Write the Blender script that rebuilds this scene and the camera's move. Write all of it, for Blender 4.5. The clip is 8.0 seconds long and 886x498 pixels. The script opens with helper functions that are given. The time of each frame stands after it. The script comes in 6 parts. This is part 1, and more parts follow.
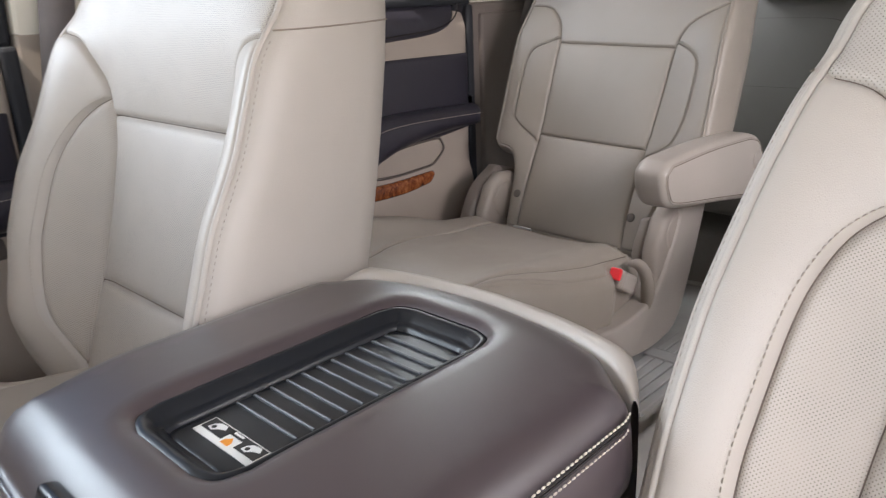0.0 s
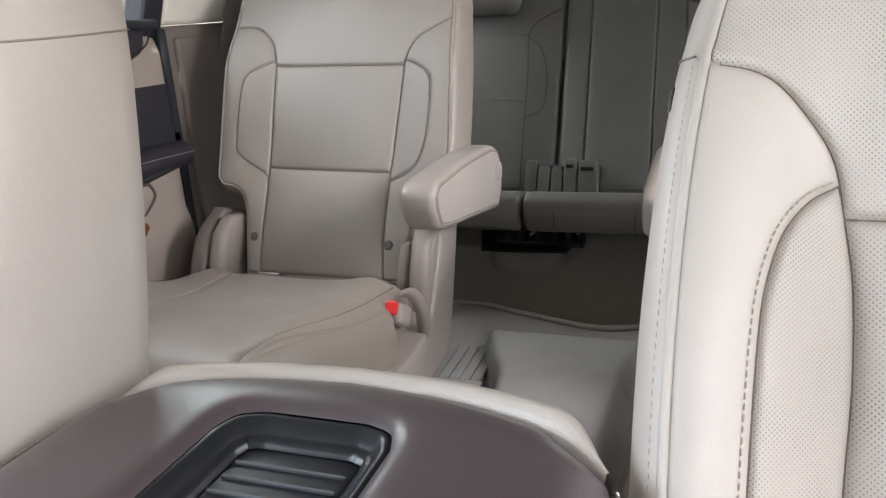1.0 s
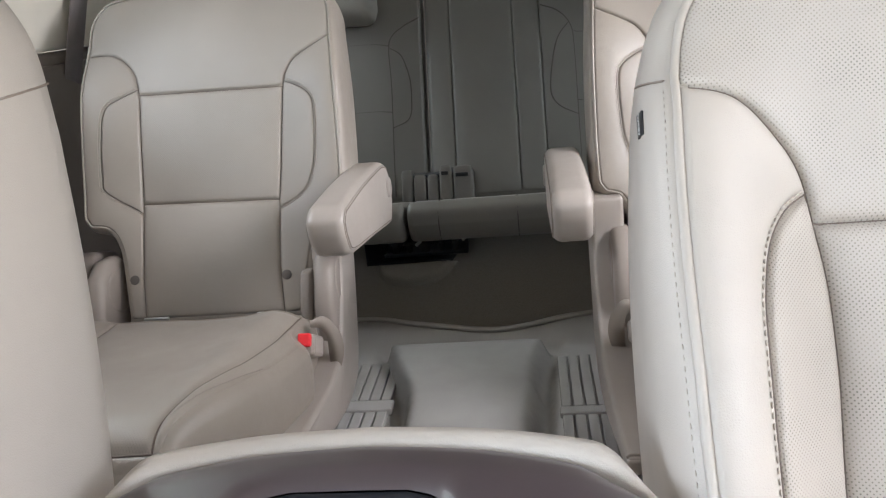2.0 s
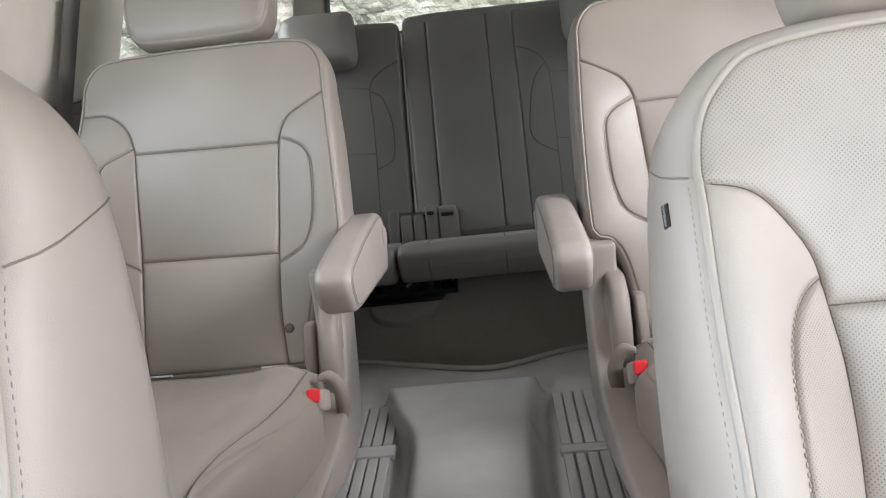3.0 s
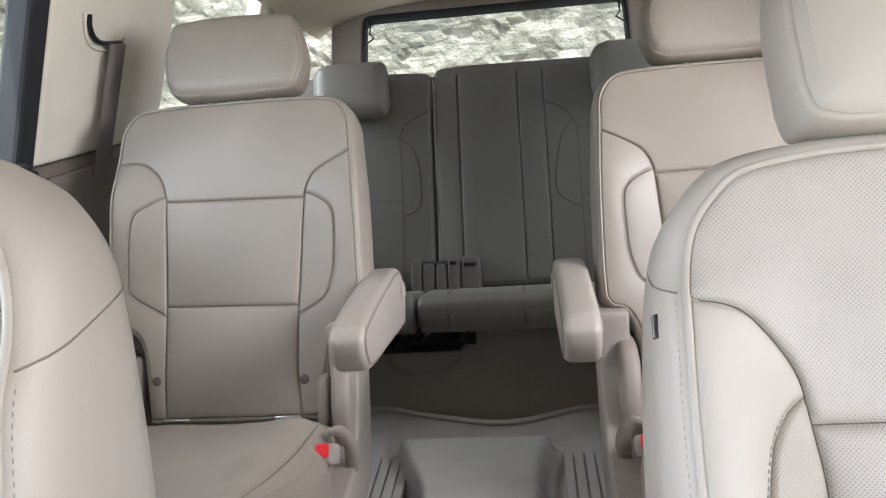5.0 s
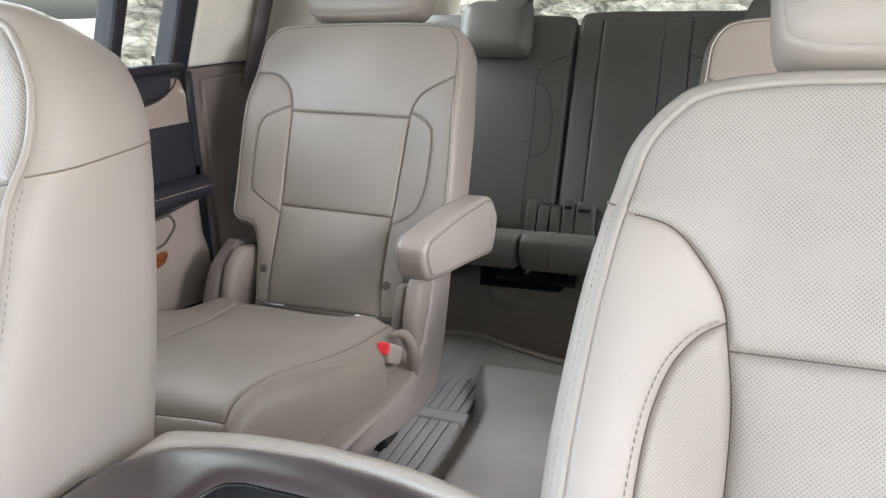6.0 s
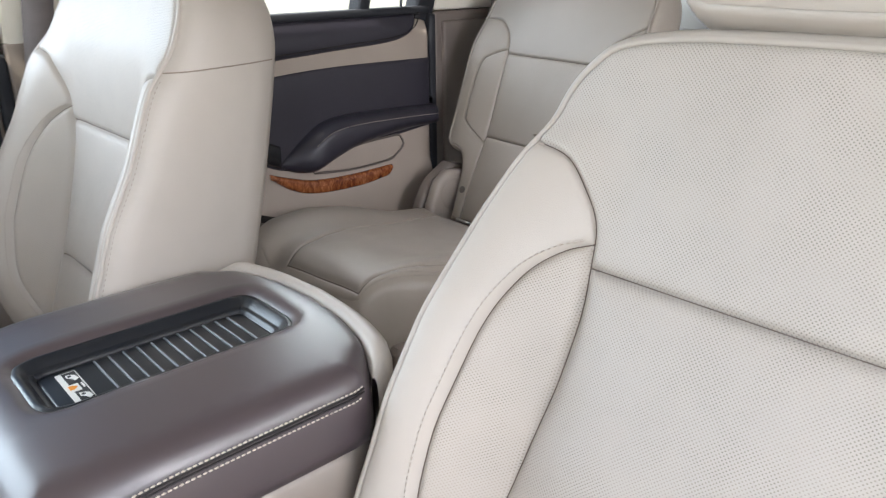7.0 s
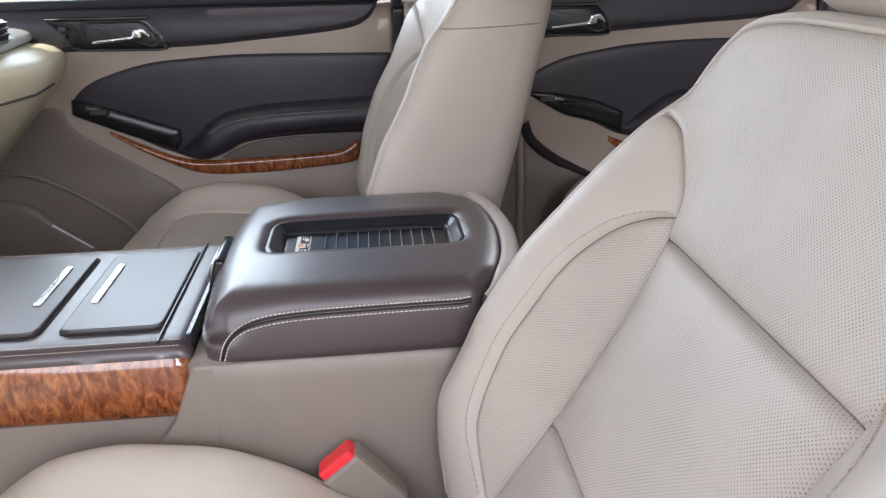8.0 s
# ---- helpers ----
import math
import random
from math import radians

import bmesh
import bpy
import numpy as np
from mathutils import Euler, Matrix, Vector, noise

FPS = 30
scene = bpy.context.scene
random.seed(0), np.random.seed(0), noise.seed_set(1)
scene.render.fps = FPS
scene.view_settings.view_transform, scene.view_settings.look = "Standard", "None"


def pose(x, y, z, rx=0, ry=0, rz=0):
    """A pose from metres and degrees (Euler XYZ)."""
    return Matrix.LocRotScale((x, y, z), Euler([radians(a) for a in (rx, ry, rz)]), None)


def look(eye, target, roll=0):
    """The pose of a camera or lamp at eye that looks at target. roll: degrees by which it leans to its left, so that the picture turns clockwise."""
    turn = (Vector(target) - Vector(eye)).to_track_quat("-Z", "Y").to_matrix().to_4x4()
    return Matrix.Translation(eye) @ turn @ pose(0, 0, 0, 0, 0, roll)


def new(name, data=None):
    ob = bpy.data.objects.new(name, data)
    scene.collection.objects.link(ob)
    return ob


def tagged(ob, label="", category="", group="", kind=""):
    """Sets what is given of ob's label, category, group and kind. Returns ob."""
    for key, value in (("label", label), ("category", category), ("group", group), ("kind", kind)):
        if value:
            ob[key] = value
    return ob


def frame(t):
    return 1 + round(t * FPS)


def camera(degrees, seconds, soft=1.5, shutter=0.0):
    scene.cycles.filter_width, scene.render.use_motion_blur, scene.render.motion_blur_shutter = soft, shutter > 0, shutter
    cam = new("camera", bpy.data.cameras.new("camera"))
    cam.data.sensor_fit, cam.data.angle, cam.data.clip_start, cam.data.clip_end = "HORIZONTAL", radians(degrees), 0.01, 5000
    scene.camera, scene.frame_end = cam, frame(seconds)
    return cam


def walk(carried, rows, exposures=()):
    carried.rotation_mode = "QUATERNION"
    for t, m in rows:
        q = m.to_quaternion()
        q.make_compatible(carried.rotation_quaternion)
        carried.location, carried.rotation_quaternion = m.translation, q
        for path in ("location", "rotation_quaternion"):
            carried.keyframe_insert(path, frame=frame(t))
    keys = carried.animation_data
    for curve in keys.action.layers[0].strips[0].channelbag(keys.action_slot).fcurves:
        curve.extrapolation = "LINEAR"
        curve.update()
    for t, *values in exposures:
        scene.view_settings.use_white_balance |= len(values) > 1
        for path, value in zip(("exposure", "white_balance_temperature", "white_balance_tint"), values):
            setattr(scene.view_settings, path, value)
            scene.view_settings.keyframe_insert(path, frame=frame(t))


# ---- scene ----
cam = camera(60.7, 8.0, soft=1.2, shutter=0.12)
PATH = [
    (0, (0.387, 0.253, 1.11), (-0.944, 1.6, 0.465), -2.5),
    (0.5, (0.286, 0.276, 1.101), (-0.684, 1.914, 0.489), -3.2),
    (1, (0.206, 0.303, 1.088), (-0.439, 2.095, 0.477), -3.7),
    (1.5, (0.153, 0.31, 1.097), (-0.244, 2.164, 0.459), -4.8),
    (3, (0.059, 0.285, 1.184), (-0.092, 2.186, 0.579), -7.1),
    (3.5, (0.061, 0.286, 1.227), (-0.091, 2.199, 0.667), -6.6),
    (4, (0.069, 0.287, 1.245), (-0.094, 2.209, 0.717), -6.2),
    (5.5, (0.146, 0.268, 1.227), (-0.236, 2.159, 0.697), -3.0),
    (6, (0.278, 0.254, 1.194), (-0.416, 2.028, 0.585), -1.3),
    (6.5, (0.43, 0.259, 1.183), (-0.612, 1.826, 0.506), -0.5),
    (7, (0.651, 0.305, 1.197), (-0.746, 1.548, 0.486), -0.7),
    (7.2, (0.734, 0.344, 1.203), (-0.802, 1.404, 0.483), -1.0),
    (7.5, (0.811, 0.414, 1.214), (-0.893, 1.164, 0.485), -0.8),
    (7.8, (0.86, 0.492, 1.202), (-0.952, 0.892, 0.457), -1.0),
    (8, (0.886, 0.543, 1.2), (-0.956, 0.711, 0.44), -1.3),
]
EXPOSURES = [(0.0, 0.70, 6500, 10), (0.5, 0.79, 6440, 12), (1.0, 0.92, 6350, 8), (1.5, 1.05, 6250, 5), (2.2, 0.98, 6270, 7), (5.5, 0.96, 6270, 7), (6.5, 0.86, 6250, 6), (7.2, 0.72, 6280, 7), (8.0, 0.39, 6380, 11)]
walk(cam, [(t, look(eye, target, roll)) for t, eye, target, roll in PATH], EXPOSURES)

# ---------------------------------------------------------------- light
world = bpy.data.worlds.new("sky")
scene.world = world
world.use_nodes = True
wn, wl = world.node_tree.nodes, world.node_tree.links
sky = wn.new("ShaderNodeTexSky")
sky.sky_type, sky.sun_disc = "NISHITA", False
SUN_EL, SUN_AZ = 63.0, 165.0            # elevation; azimuth counted from +y towards +x
sky.sun_elevation, sky.sun_rotation = radians(SUN_EL), radians(SUN_AZ)
sky.dust_density, sky.air_density = 3.0, 1.0
wl.new(sky.outputs["Color"], wn["Background"].inputs["Color"])
wn["Background"].inputs["Strength"].default_value = 0.15
sun = new("sun", bpy.data.lights.new("sun", "SUN"))
sun.data.energy, sun.data.angle, sun.data.color = 5.0, radians(0.6), (1.0, 0.93, 0.82)
se, sa = radians(SUN_EL), radians(SUN_AZ)
sun.matrix_world = look((3 * math.sin(sa), 3 * math.cos(sa), 6), (3 * math.sin(sa) - math.sin(sa) * math.cos(se), 3 * math.cos(sa) - math.cos(sa) * math.cos(se), 6 - math.sin(se)))


def sky_panel(name, centre, towards, w, h, power, colour=(0.92, 0.98, 1.10)):
    lamp = new(name, bpy.data.lights.new(name, "AREA"))
    lamp.data.shape, lamp.data.size, lamp.data.size_y = "RECTANGLE", w, h
    lamp.data.energy, lamp.data.color = power, colour
    lamp.matrix_world = look(centre, towards)
    return lamp


# daylight entering by the windscreen, the open driver's door and the side windows
sky_panel("windscreen_light", (0, -2.2, 1.65), (0, 1.5, 1.0), 2.4, 1.1, 14.5, (0.95, 0.99, 1.01))
sky_panel("door_opening_light", (1.6, -0.25, 1.6), (-0.2, 0.6, 0.75), 1.0, 0.8, 11.5, (0.96, 0.97, 1.03))
sky_panel("passenger_window_light", (-1.7, -0.64, 1.62), (0.2, 0.1, 0.85), 1.5, 0.8, 35, (0.88, 0.97, 1.10))
sky_panel("side_window_light", (-1.32, 1.40, 1.75), (0.1, 1.25, 0.6), 0.8, 0.6, 11, (1.0, 0.97, 1.0))
sky_panel("side_window_light", (1.30, 0.95, 1.45), (-0.4, 1.15, 0.75), 0.7, 0.6, 21, (1.03, 0.97, 1.0))
for s_ in (-1, 1):
    sky_panel("quarter_window_light", (s_ * 1.3, 2.3, 1.75), (-s_ * 0.1, 1.80, 0.45), 0.7, 0.5, 10, (0.98, 1.0, 1.0))
sky_panel("tailgate_light", (0, 3.75, 1.85), (0, 1.9, 0.7), 1.2, 0.6, 4.5)

# ---------------------------------------------------------------- materials
def material(name, colour, rough=0.5, metal=0.0, coat=0.0, spec=0.5):
    m = bpy.data.materials.new(name)
    m.use_nodes = True
    b = m.node_tree.nodes["Principled BSDF"]
    b.inputs["Base Color"].default_value = (*colour, 1)
    b.inputs["Roughness"].default_value = rough
    b.inputs["Metallic"].default_value = metal
    b.inputs["Coat Weight"].default_value = coat
    b.inputs["Coat Roughness"].default_value = 0.15
    b.inputs["Specular IOR Level"].default_value = spec
    return m


def node(m, kind, **inputs):
    n = m.node_tree.nodes.new(kind)
    for key, value in inputs.items():
        n.inputs[key.replace("_", " ")].default_value = value
    return n


def join(m, a, b):
    m.node_tree.links.new(a, b)


def bsdf(m):
    return m.node_tree.nodes["Principled BSDF"]


def vary(m, colour, scale, amount, detail=3.0, coords="Object"):
    """Soft patches of a slightly lighter and darker tone over a base colour."""
    tex = node(m, "ShaderNodeTexNoise", Scale=scale, Detail=detail)
    co = m.node_tree.nodes.new("ShaderNodeTexCoord")
    join(m, co.outputs[coords], tex.inputs["Vector"])
    ramp = m.node_tree.nodes.new("ShaderNodeValToRGB")
    ramp.color_ramp.elements[0].position, ramp.color_ramp.elements[1].position = 0.3, 0.7
    ramp.color_ramp.elements[0].color = (*[c * (1 - amount) for c in colour], 1)
    ramp.color_ramp.elements[1].color = (*[min(1, c * (1 + amount)) for c in colour], 1)
    join(m, tex.outputs["Fac"], ramp.inputs["Fac"])
    join(m, ramp.outputs["Color"], bsdf(m).inputs["Base Color"])
    return ramp, co


def relief(m, co, layers, coords="Object"):
    """Fine bumps: rows of (texture, scale, strength, distance)."""
    last = None
    for kind, scale, strength, distance in layers:
        if kind == "grain":
            tex = node(m, "ShaderNodeTexVoronoi", Scale=scale)
            tex.feature = "DISTANCE_TO_EDGE"
            out = tex.outputs["Distance"]
        else:
            tex = node(m, "ShaderNodeTexNoise", Scale=scale, Detail=4.0)
            out = tex.outputs["Fac"]
        join(m, co.outputs[coords], tex.inputs["Vector"])
        bump = node(m, "ShaderNodeBump", Strength=strength, Distance=distance)
        join(m, out, bump.inputs["Height"])
        if last:
            join(m, last.outputs["Normal"], bump.inputs["Normal"])
        last = bump
    join(m, last.outputs["Normal"], bsdf(m).inputs["Normal"])
    return last


def leather(name, colour, rough=0.43, perforated=0.0, amount=0.05, pitch=0.0025, soft=0.11, grain=0.22, spread=1.0):
    m = material(name, colour, rough)
    ramp, co = vary(m, colour, 7, amount)
    last = relief(m, co, [("noise", 11, soft, 0.02), ("noise", 130, 0.6 * soft, 0.003), ("grain", 620, grain, 0.0012), ("noise", 1500, 0.6 * grain, 0.0005)])
    rn = node(m, "ShaderNodeTexNoise", Scale=40.0, Detail=3.0)
    join(m, co.outputs["Object"], rn.inputs["Vector"])
    mr = node(m, "ShaderNodeMapRange", To_Min=rough - 0.06 * spread, To_Max=rough + 0.08 * spread)
    join(m, rn.outputs["Fac"], mr.inputs["Value"])
    join(m, mr.outputs["Result"], bsdf(m).inputs["Roughness"])
    if perforated:
        mp = node(m, "ShaderNodeMapping", Rotation=(0, 0, radians(45)))
        uv = m.node_tree.nodes.new("ShaderNodeUVMap")
        uv.uv_map = "flat"
        join(m, uv.outputs["UV"], mp.inputs["Vector"])
        vor = node(m, "ShaderNodeTexVoronoi", Scale=1 / pitch, Randomness=0.0)
        vor.voronoi_dimensions = "2D"
        join(m, mp.outputs["Vector"], vor.inputs["Vector"])
        hole = node(m, "ShaderNodeMapRange", From_Min=0.17, From_Max=0.25, To_Min=perforated, To_Max=0.0)
        join(m, vor.outputs["Distance"], hole.inputs["Value"])
        fade = node(m, "ShaderNodeTexNoise", Scale=24.0, Detail=4.0)
        join(m, co.outputs["Object"], fade.inputs["Vector"])
        worn = node(m, "ShaderNodeMapRange", From_Min=0.38, From_Max=0.62, To_Min=0.5, To_Max=1.0)
        join(m, fade.outputs["Fac"], worn.inputs["Value"])
        fill = m.node_tree.nodes.new("ShaderNodeMath")
        fill.operation = "MULTIPLY"
        join(m, hole.outputs["Result"], fill.inputs[0])
        join(m, worn.outputs["Result"], fill.inputs[1])
        mix = m.node_tree.nodes.new("ShaderNodeMix")
        mix.data_type = "RGBA"
        mix.inputs["B"].default_value = (*[c * 0.12 for c in colour], 1)
        join(m, fill.outputs["Value"], mix.inputs["Factor"])
        join(m, ramp.outputs["Color"], mix.inputs["A"])
        join(m, mix.outputs["Result"], bsdf(m).inputs["Base Color"])
        bump = node(m, "ShaderNodeBump", Strength=0.6, Distance=0.001)
        bump.invert = True
        join(m, hole.outputs["Result"], bump.inputs["Height"])
        join(m, last.outputs["Normal"], bump.inputs["Normal"])
        join(m, bump.outputs["Normal"], bsdf(m).inputs["Normal"])
    return m


TAN = (0.452, 0.406, 0.360)
leather_tan = leather("tan_leather", TAN)
leather_perf = leather("perforated_tan_leather", (0.460, 0.415, 0.370), 0.45, 0.62)
leather_finely = leather("finely_perforated_tan_leather", (0.450, 0.402, 0.352), 0.44, 0.60, pitch=0.0021)
leather_brown = leather("dark_brown_leather", (0.026, 0.0238, 0.033), 0.38, amount=0.1)
leather_lid = leather("brown_lid_leather", (0.056, 0.042, 0.046), 0.36, amount=0.05, soft=0.02, grain=0.06, spread=0.3)
bsdf(leather_lid).inputs["Coat Weight"].default_value = 0.75
bsdf(leather_lid).inputs["Coat Roughness"].default_value = 0.40
leather_rear = leather("taupe_leather", (0.285, 0.250, 0.215), 0.42)
thread_light = material("cream_thread", (0.56, 0.50, 0.43), 0.8)
thread_tan = material("tan_thread", (0.41, 0.36, 0.31), 0.8)
thread_grey = material("grey_taupe_thread", (0.29, 0.25, 0.23), 0.8)
seam_dark = material("brown_seam_thread", (0.15, 0.118, 0.10), 0.8)


def plastic(name, colour, rough=0.5, grain=900, strength=0.12, amount=0.05, coat=0.0):
    m = material(name, colour, rough, coat=coat)
    _, co = vary(m, colour, 9, amount)
    relief(m, co, [("grain", grain, strength, 0.0008), ("noise", 30, 0.08, 0.004)])
    return m


plastic_tan = plastic("tan_moulded_plastic", (0.335, 0.283, 0.243), 0.45)
plastic_taupe = plastic("taupe_moulded_plastic", (0.30, 0.26, 0.23), 0.5)
plastic_umber = plastic("dark_taupe_trim_plastic", (0.17, 0.143, 0.127), 0.5)
plastic_console = plastic("console_tan_plastic", (0.225, 0.190, 0.165), 0.42)
plastic_dash = plastic("pale_tan_dash_plastic", (0.60, 0.565, 0.42), 0.42)
plastic_silver = plastic("grey_satin_trim_plastic", (0.36, 0.375, 0.375), 0.35)
plastic_pocket = plastic("dark_pocket_plastic", (0.115, 0.095, 0.085), 0.5)
plastic_ivory = plastic("ivory_pillar_plastic", (0.78, 0.74, 0.655), 0.5)
plastic_black = plastic("black_moulded_plastic", (0.010, 0.012, 0.016), 0.30, 900, 0.06)
plastic_dark = plastic("dark_brown_plastic", (0.05, 0.042, 0.042), 0.4)
gloss_black = plastic("gloss_black_plastic", (0.012, 0.012, 0.014), 0.18)
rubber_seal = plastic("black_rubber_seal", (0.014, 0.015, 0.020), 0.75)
rubber_mat = plastic("grey_rubber_mat", (0.39, 0.378, 0.362), 0.24, 500, 0.2, 0.08)
worn_black = plastic("worn_black_plastic", (0.06, 0.062, 0.068), 0.4)
bolt_grey = plastic("dark_taupe_plastic", (0.11, 0.095, 0.085), 0.5)
red_plastic = material("red_button_plastic", (0.75, 0.03, 0.04), 0.35)
chrome = material("chrome", (0.82, 0.82, 0.82), 0.12, 1.0)
steel = material("brushed_steel", (0.55, 0.55, 0.54), 0.3, 1.0)
label_white = material("white_label_paper", (0.75, 0.75, 0.73), 0.5)
label_ink = material("black_label_ink", (0.02, 0.02, 0.02), 0.5)
label_orange = material("orange_label_ink", (0.8, 0.3, 0.03), 0.5)

webbing = material("grey_seat_belt_webbing", (0.20, 0.177, 0.18), 0.7)
_, co_ = vary(webbing, (0.20, 0.177, 0.18), 30, 0.08)
relief(webbing, co_, [("noise", 900, 0.4, 0.001)])

carpet = material("taupe_carpet", (0.30, 0.275, 0.24), 0.95, spec=0.1)
_, co_ = vary(carpet, (0.275, 0.262, 0.232), 500, 0.18)
relief(carpet, co_, [("noise", 900, 0.5, 0.002)])

headlining = material("ivory_woven_headlining", (0.52, 0.48, 0.42), 0.95, spec=0.1)
_, co_ = vary(headlining, (0.52, 0.48, 0.42), 400, 0.08)
relief(headlining, co_, [("noise", 1200, 0.3, 0.001)])

burl = material("burl_walnut", (0.35, 0.13, 0.05), 0.25, coat=1.0)
co_ = burl.node_tree.nodes.new("ShaderNodeTexCoord")
mp_ = node(burl, "ShaderNodeMapping", Scale=(1, 1.0, 0.45))
join(burl, co_.outputs["Object"], mp_.inputs["Vector"])
warp = node(burl, "ShaderNodeTexNoise", Scale=95.0, Detail=8.0, Roughness=0.72, Distortion=0.7)
join(burl, mp_.outputs["Vector"], warp.inputs["Vector"])
ramp_ = burl.node_tree.nodes.new("ShaderNodeValToRGB")
for at_, col_ in ((0.28, (0.035, 0.008, 0.004, 1)), (0.42, (0.14, 0.036, 0.012, 1)), (0.54, (0.27, 0.085, 0.028, 1)), (0.70, (0.46, 0.19, 0.07, 1))):
    e_ = ramp_.color_ramp.elements.new(at_)
    e_.color = col_
ramp_.color_ramp.elements.remove(ramp_.color_ramp.elements[0])
ramp_.color_ramp.elements.remove(ramp_.color_ramp.elements[-1])
join(burl, warp.outputs["Fac"], ramp_.inputs["Fac"])
join(burl, ramp_.outputs["Color"], bsdf(burl).inputs["Base Color"])
bsdf(burl).inputs["Coat Roughness"].default_value = 0.05

glass = bpy.data.materials.new("window_glass")
glass.use_nodes = True
glass.node_tree.nodes.clear()
g_out = glass.node_tree.nodes.new("ShaderNodeOutputMaterial")
g_mix = glass.node_tree.nodes.new("ShaderNodeMixShader")
g_tr = node(glass, "ShaderNodeBsdfTransparent", Color=(0.86, 0.90, 0.88, 1))
g_gl = node(glass, "ShaderNodeBsdfGlossy", Roughness=0.02)
g_fr = node(glass, "ShaderNodeFresnel", IOR=1.45)
join(glass, g_fr.outputs["Fac"], g_mix.inputs["Fac"])
join(glass, g_tr.outputs["BSDF"], g_mix.inputs[1])
join(glass, g_gl.outputs["BSDF"], g_mix.inputs[2])
join(glass, g_mix.outputs["Shader"], g_out.inputs["Surface"])

rock = material("weathered_limestone", (0.55, 0.53, 0.47), 0.9)
_r, co_ = vary(rock, (0.60, 0.59, 0.53), 3.0, 0.55, 12.0)
_r.color_ramp.elements[0].position, _r.color_ramp.elements[1].position = 0.34, 0.66
_r.color_ramp.elements[0].color, _r.color_ramp.elements[1].color = (0.25, 0.248, 0.215, 1), (0.50, 0.497, 0.455, 1)
stain = node(rock, "ShaderNodeTexNoise", Scale=1.5, Detail=9.0, Roughness=0.68)
crack = node(rock, "ShaderNodeTexVoronoi", Scale=3.2)
crack.feature = "DISTANCE_TO_EDGE"
bend = node(rock, "ShaderNodeTexNoise", Scale=5.0, Detail=4.0)
blend = node(rock, "ShaderNodeVectorMath")
blend.operation = "MULTIPLY_ADD"
blend.inputs[1].default_value = (0.16, 0.16, 0.10)
strata = node(rock, "ShaderNodeMapping")
strata.inputs["Scale"].default_value = (0.6, 1.0, 1.7)
join(rock, co_.outputs["Object"], strata.inputs["Vector"])
join(rock, strata.outputs["Vector"], stain.inputs["Vector"])
join(rock, co_.outputs["Object"], bend.inputs["Vector"])
join(rock, bend.outputs["Color"], blend.inputs[0])
join(rock, strata.outputs["Vector"], blend.inputs[2])
join(rock, blend.outputs["Vector"], crack.inputs["Vector"])
s_tone = node(rock, "ShaderNodeMapRange", From_Min=0.38, From_Max=0.58, To_Min=0.48, To_Max=1.0)
c_tone = node(rock, "ShaderNodeMapRange", From_Min=0.0, From_Max=0.10, To_Min=0.60, To_Max=1.0)
join(rock, stain.outputs["Fac"], s_tone.inputs["Value"])
join(rock, crack.outputs["Distance"], c_tone.inputs["Value"])
tone = _r
for extra in (s_tone, c_tone):
    dim = rock.node_tree.nodes.new("ShaderNodeMix")
    dim.data_type, dim.blend_type = "RGBA", "MULTIPLY"
    dim.inputs["Factor"].default_value = 1.0
    join(rock, tone.outputs["Color" if tone is _r else "Result"], dim.inputs["A"])
    join(rock, extra.outputs["Result"], dim.inputs["B"])
    tone = dim
join(rock, tone.outputs["Result"], bsdf(rock).inputs["Base Color"])
relief(rock, co_, [("noise", 9, 0.7, 0.08), ("noise", 40, 0.8, 0.03)])
tarmac = material("pale_gravel", (0.45, 0.42, 0.36), 0.95)
_r, co_ = vary(tarmac, (0.45, 0.42, 0.36), 4, 0.2, 6.0)
relief(tarmac, co_, [("noise", 60, 0.6, 0.02)])

# ---------------------------------------------------------------- shaping helpers
from mathutils import geometry


def thing(name, at, label="", category="", group="", kind=""):
    ob = new(name)
    ob.location = at
    ob.empty_display_size = 0.05
    return tagged(ob, label, category, group, kind)


def base_of(ob):
    while ob.parent:
        ob = ob.parent
    return Vector(ob.location)


def mesh_of(name, verts, faces, mat, smooth=True, uv=None):
    me = bpy.data.meshes.new(name)
    me.from_pydata([tuple(map(float, v)) for v in verts], [], [tuple(int(i) for i in f) for f in faces])
    if uv is not None:
        layer = me.uv_layers.new(name="flat")
        idx = np.empty(len(me.loops), int)
        me.loops.foreach_get("vertex_index", idx)
        layer.data.foreach_set("uv", np.asarray(uv, float)[idx].ravel())
    me.polygons.foreach_set("use_smooth", [smooth] * len(me.polygons))
    me.materials.append(mat)
    me.update()
    return me


def part(name, made, mat, parent, label="", smooth=True):
    """Links (verts, faces[, uv]) or a bmesh, given in world metres, as one mesh under its thing."""
    if isinstance(made, bmesh.types.BMesh):
        me = bpy.data.meshes.new(name)
        made.to_mesh(me)
        made.free()
        me.polygons.foreach_set("use_smooth", [smooth] * len(me.polygons))
        me.materials.append(mat)
    else:
        me = mesh_of(name, made[0], made[1], mat, smooth, made[2] if len(made) > 2 else None)
    if parent is not None:
        me.transform(Matrix.Translation(-base_of(parent)))
    ob = new(name, me)
    ob.parent = parent
    return tagged(ob, label)


def solo(name, made, mat, label="", category="", kind="", smooth=True, group=""):
    """A thing or a piece of the setting that is one mesh."""
    return tagged(part(name, made, mat, None, "", smooth), label, category, group, kind)


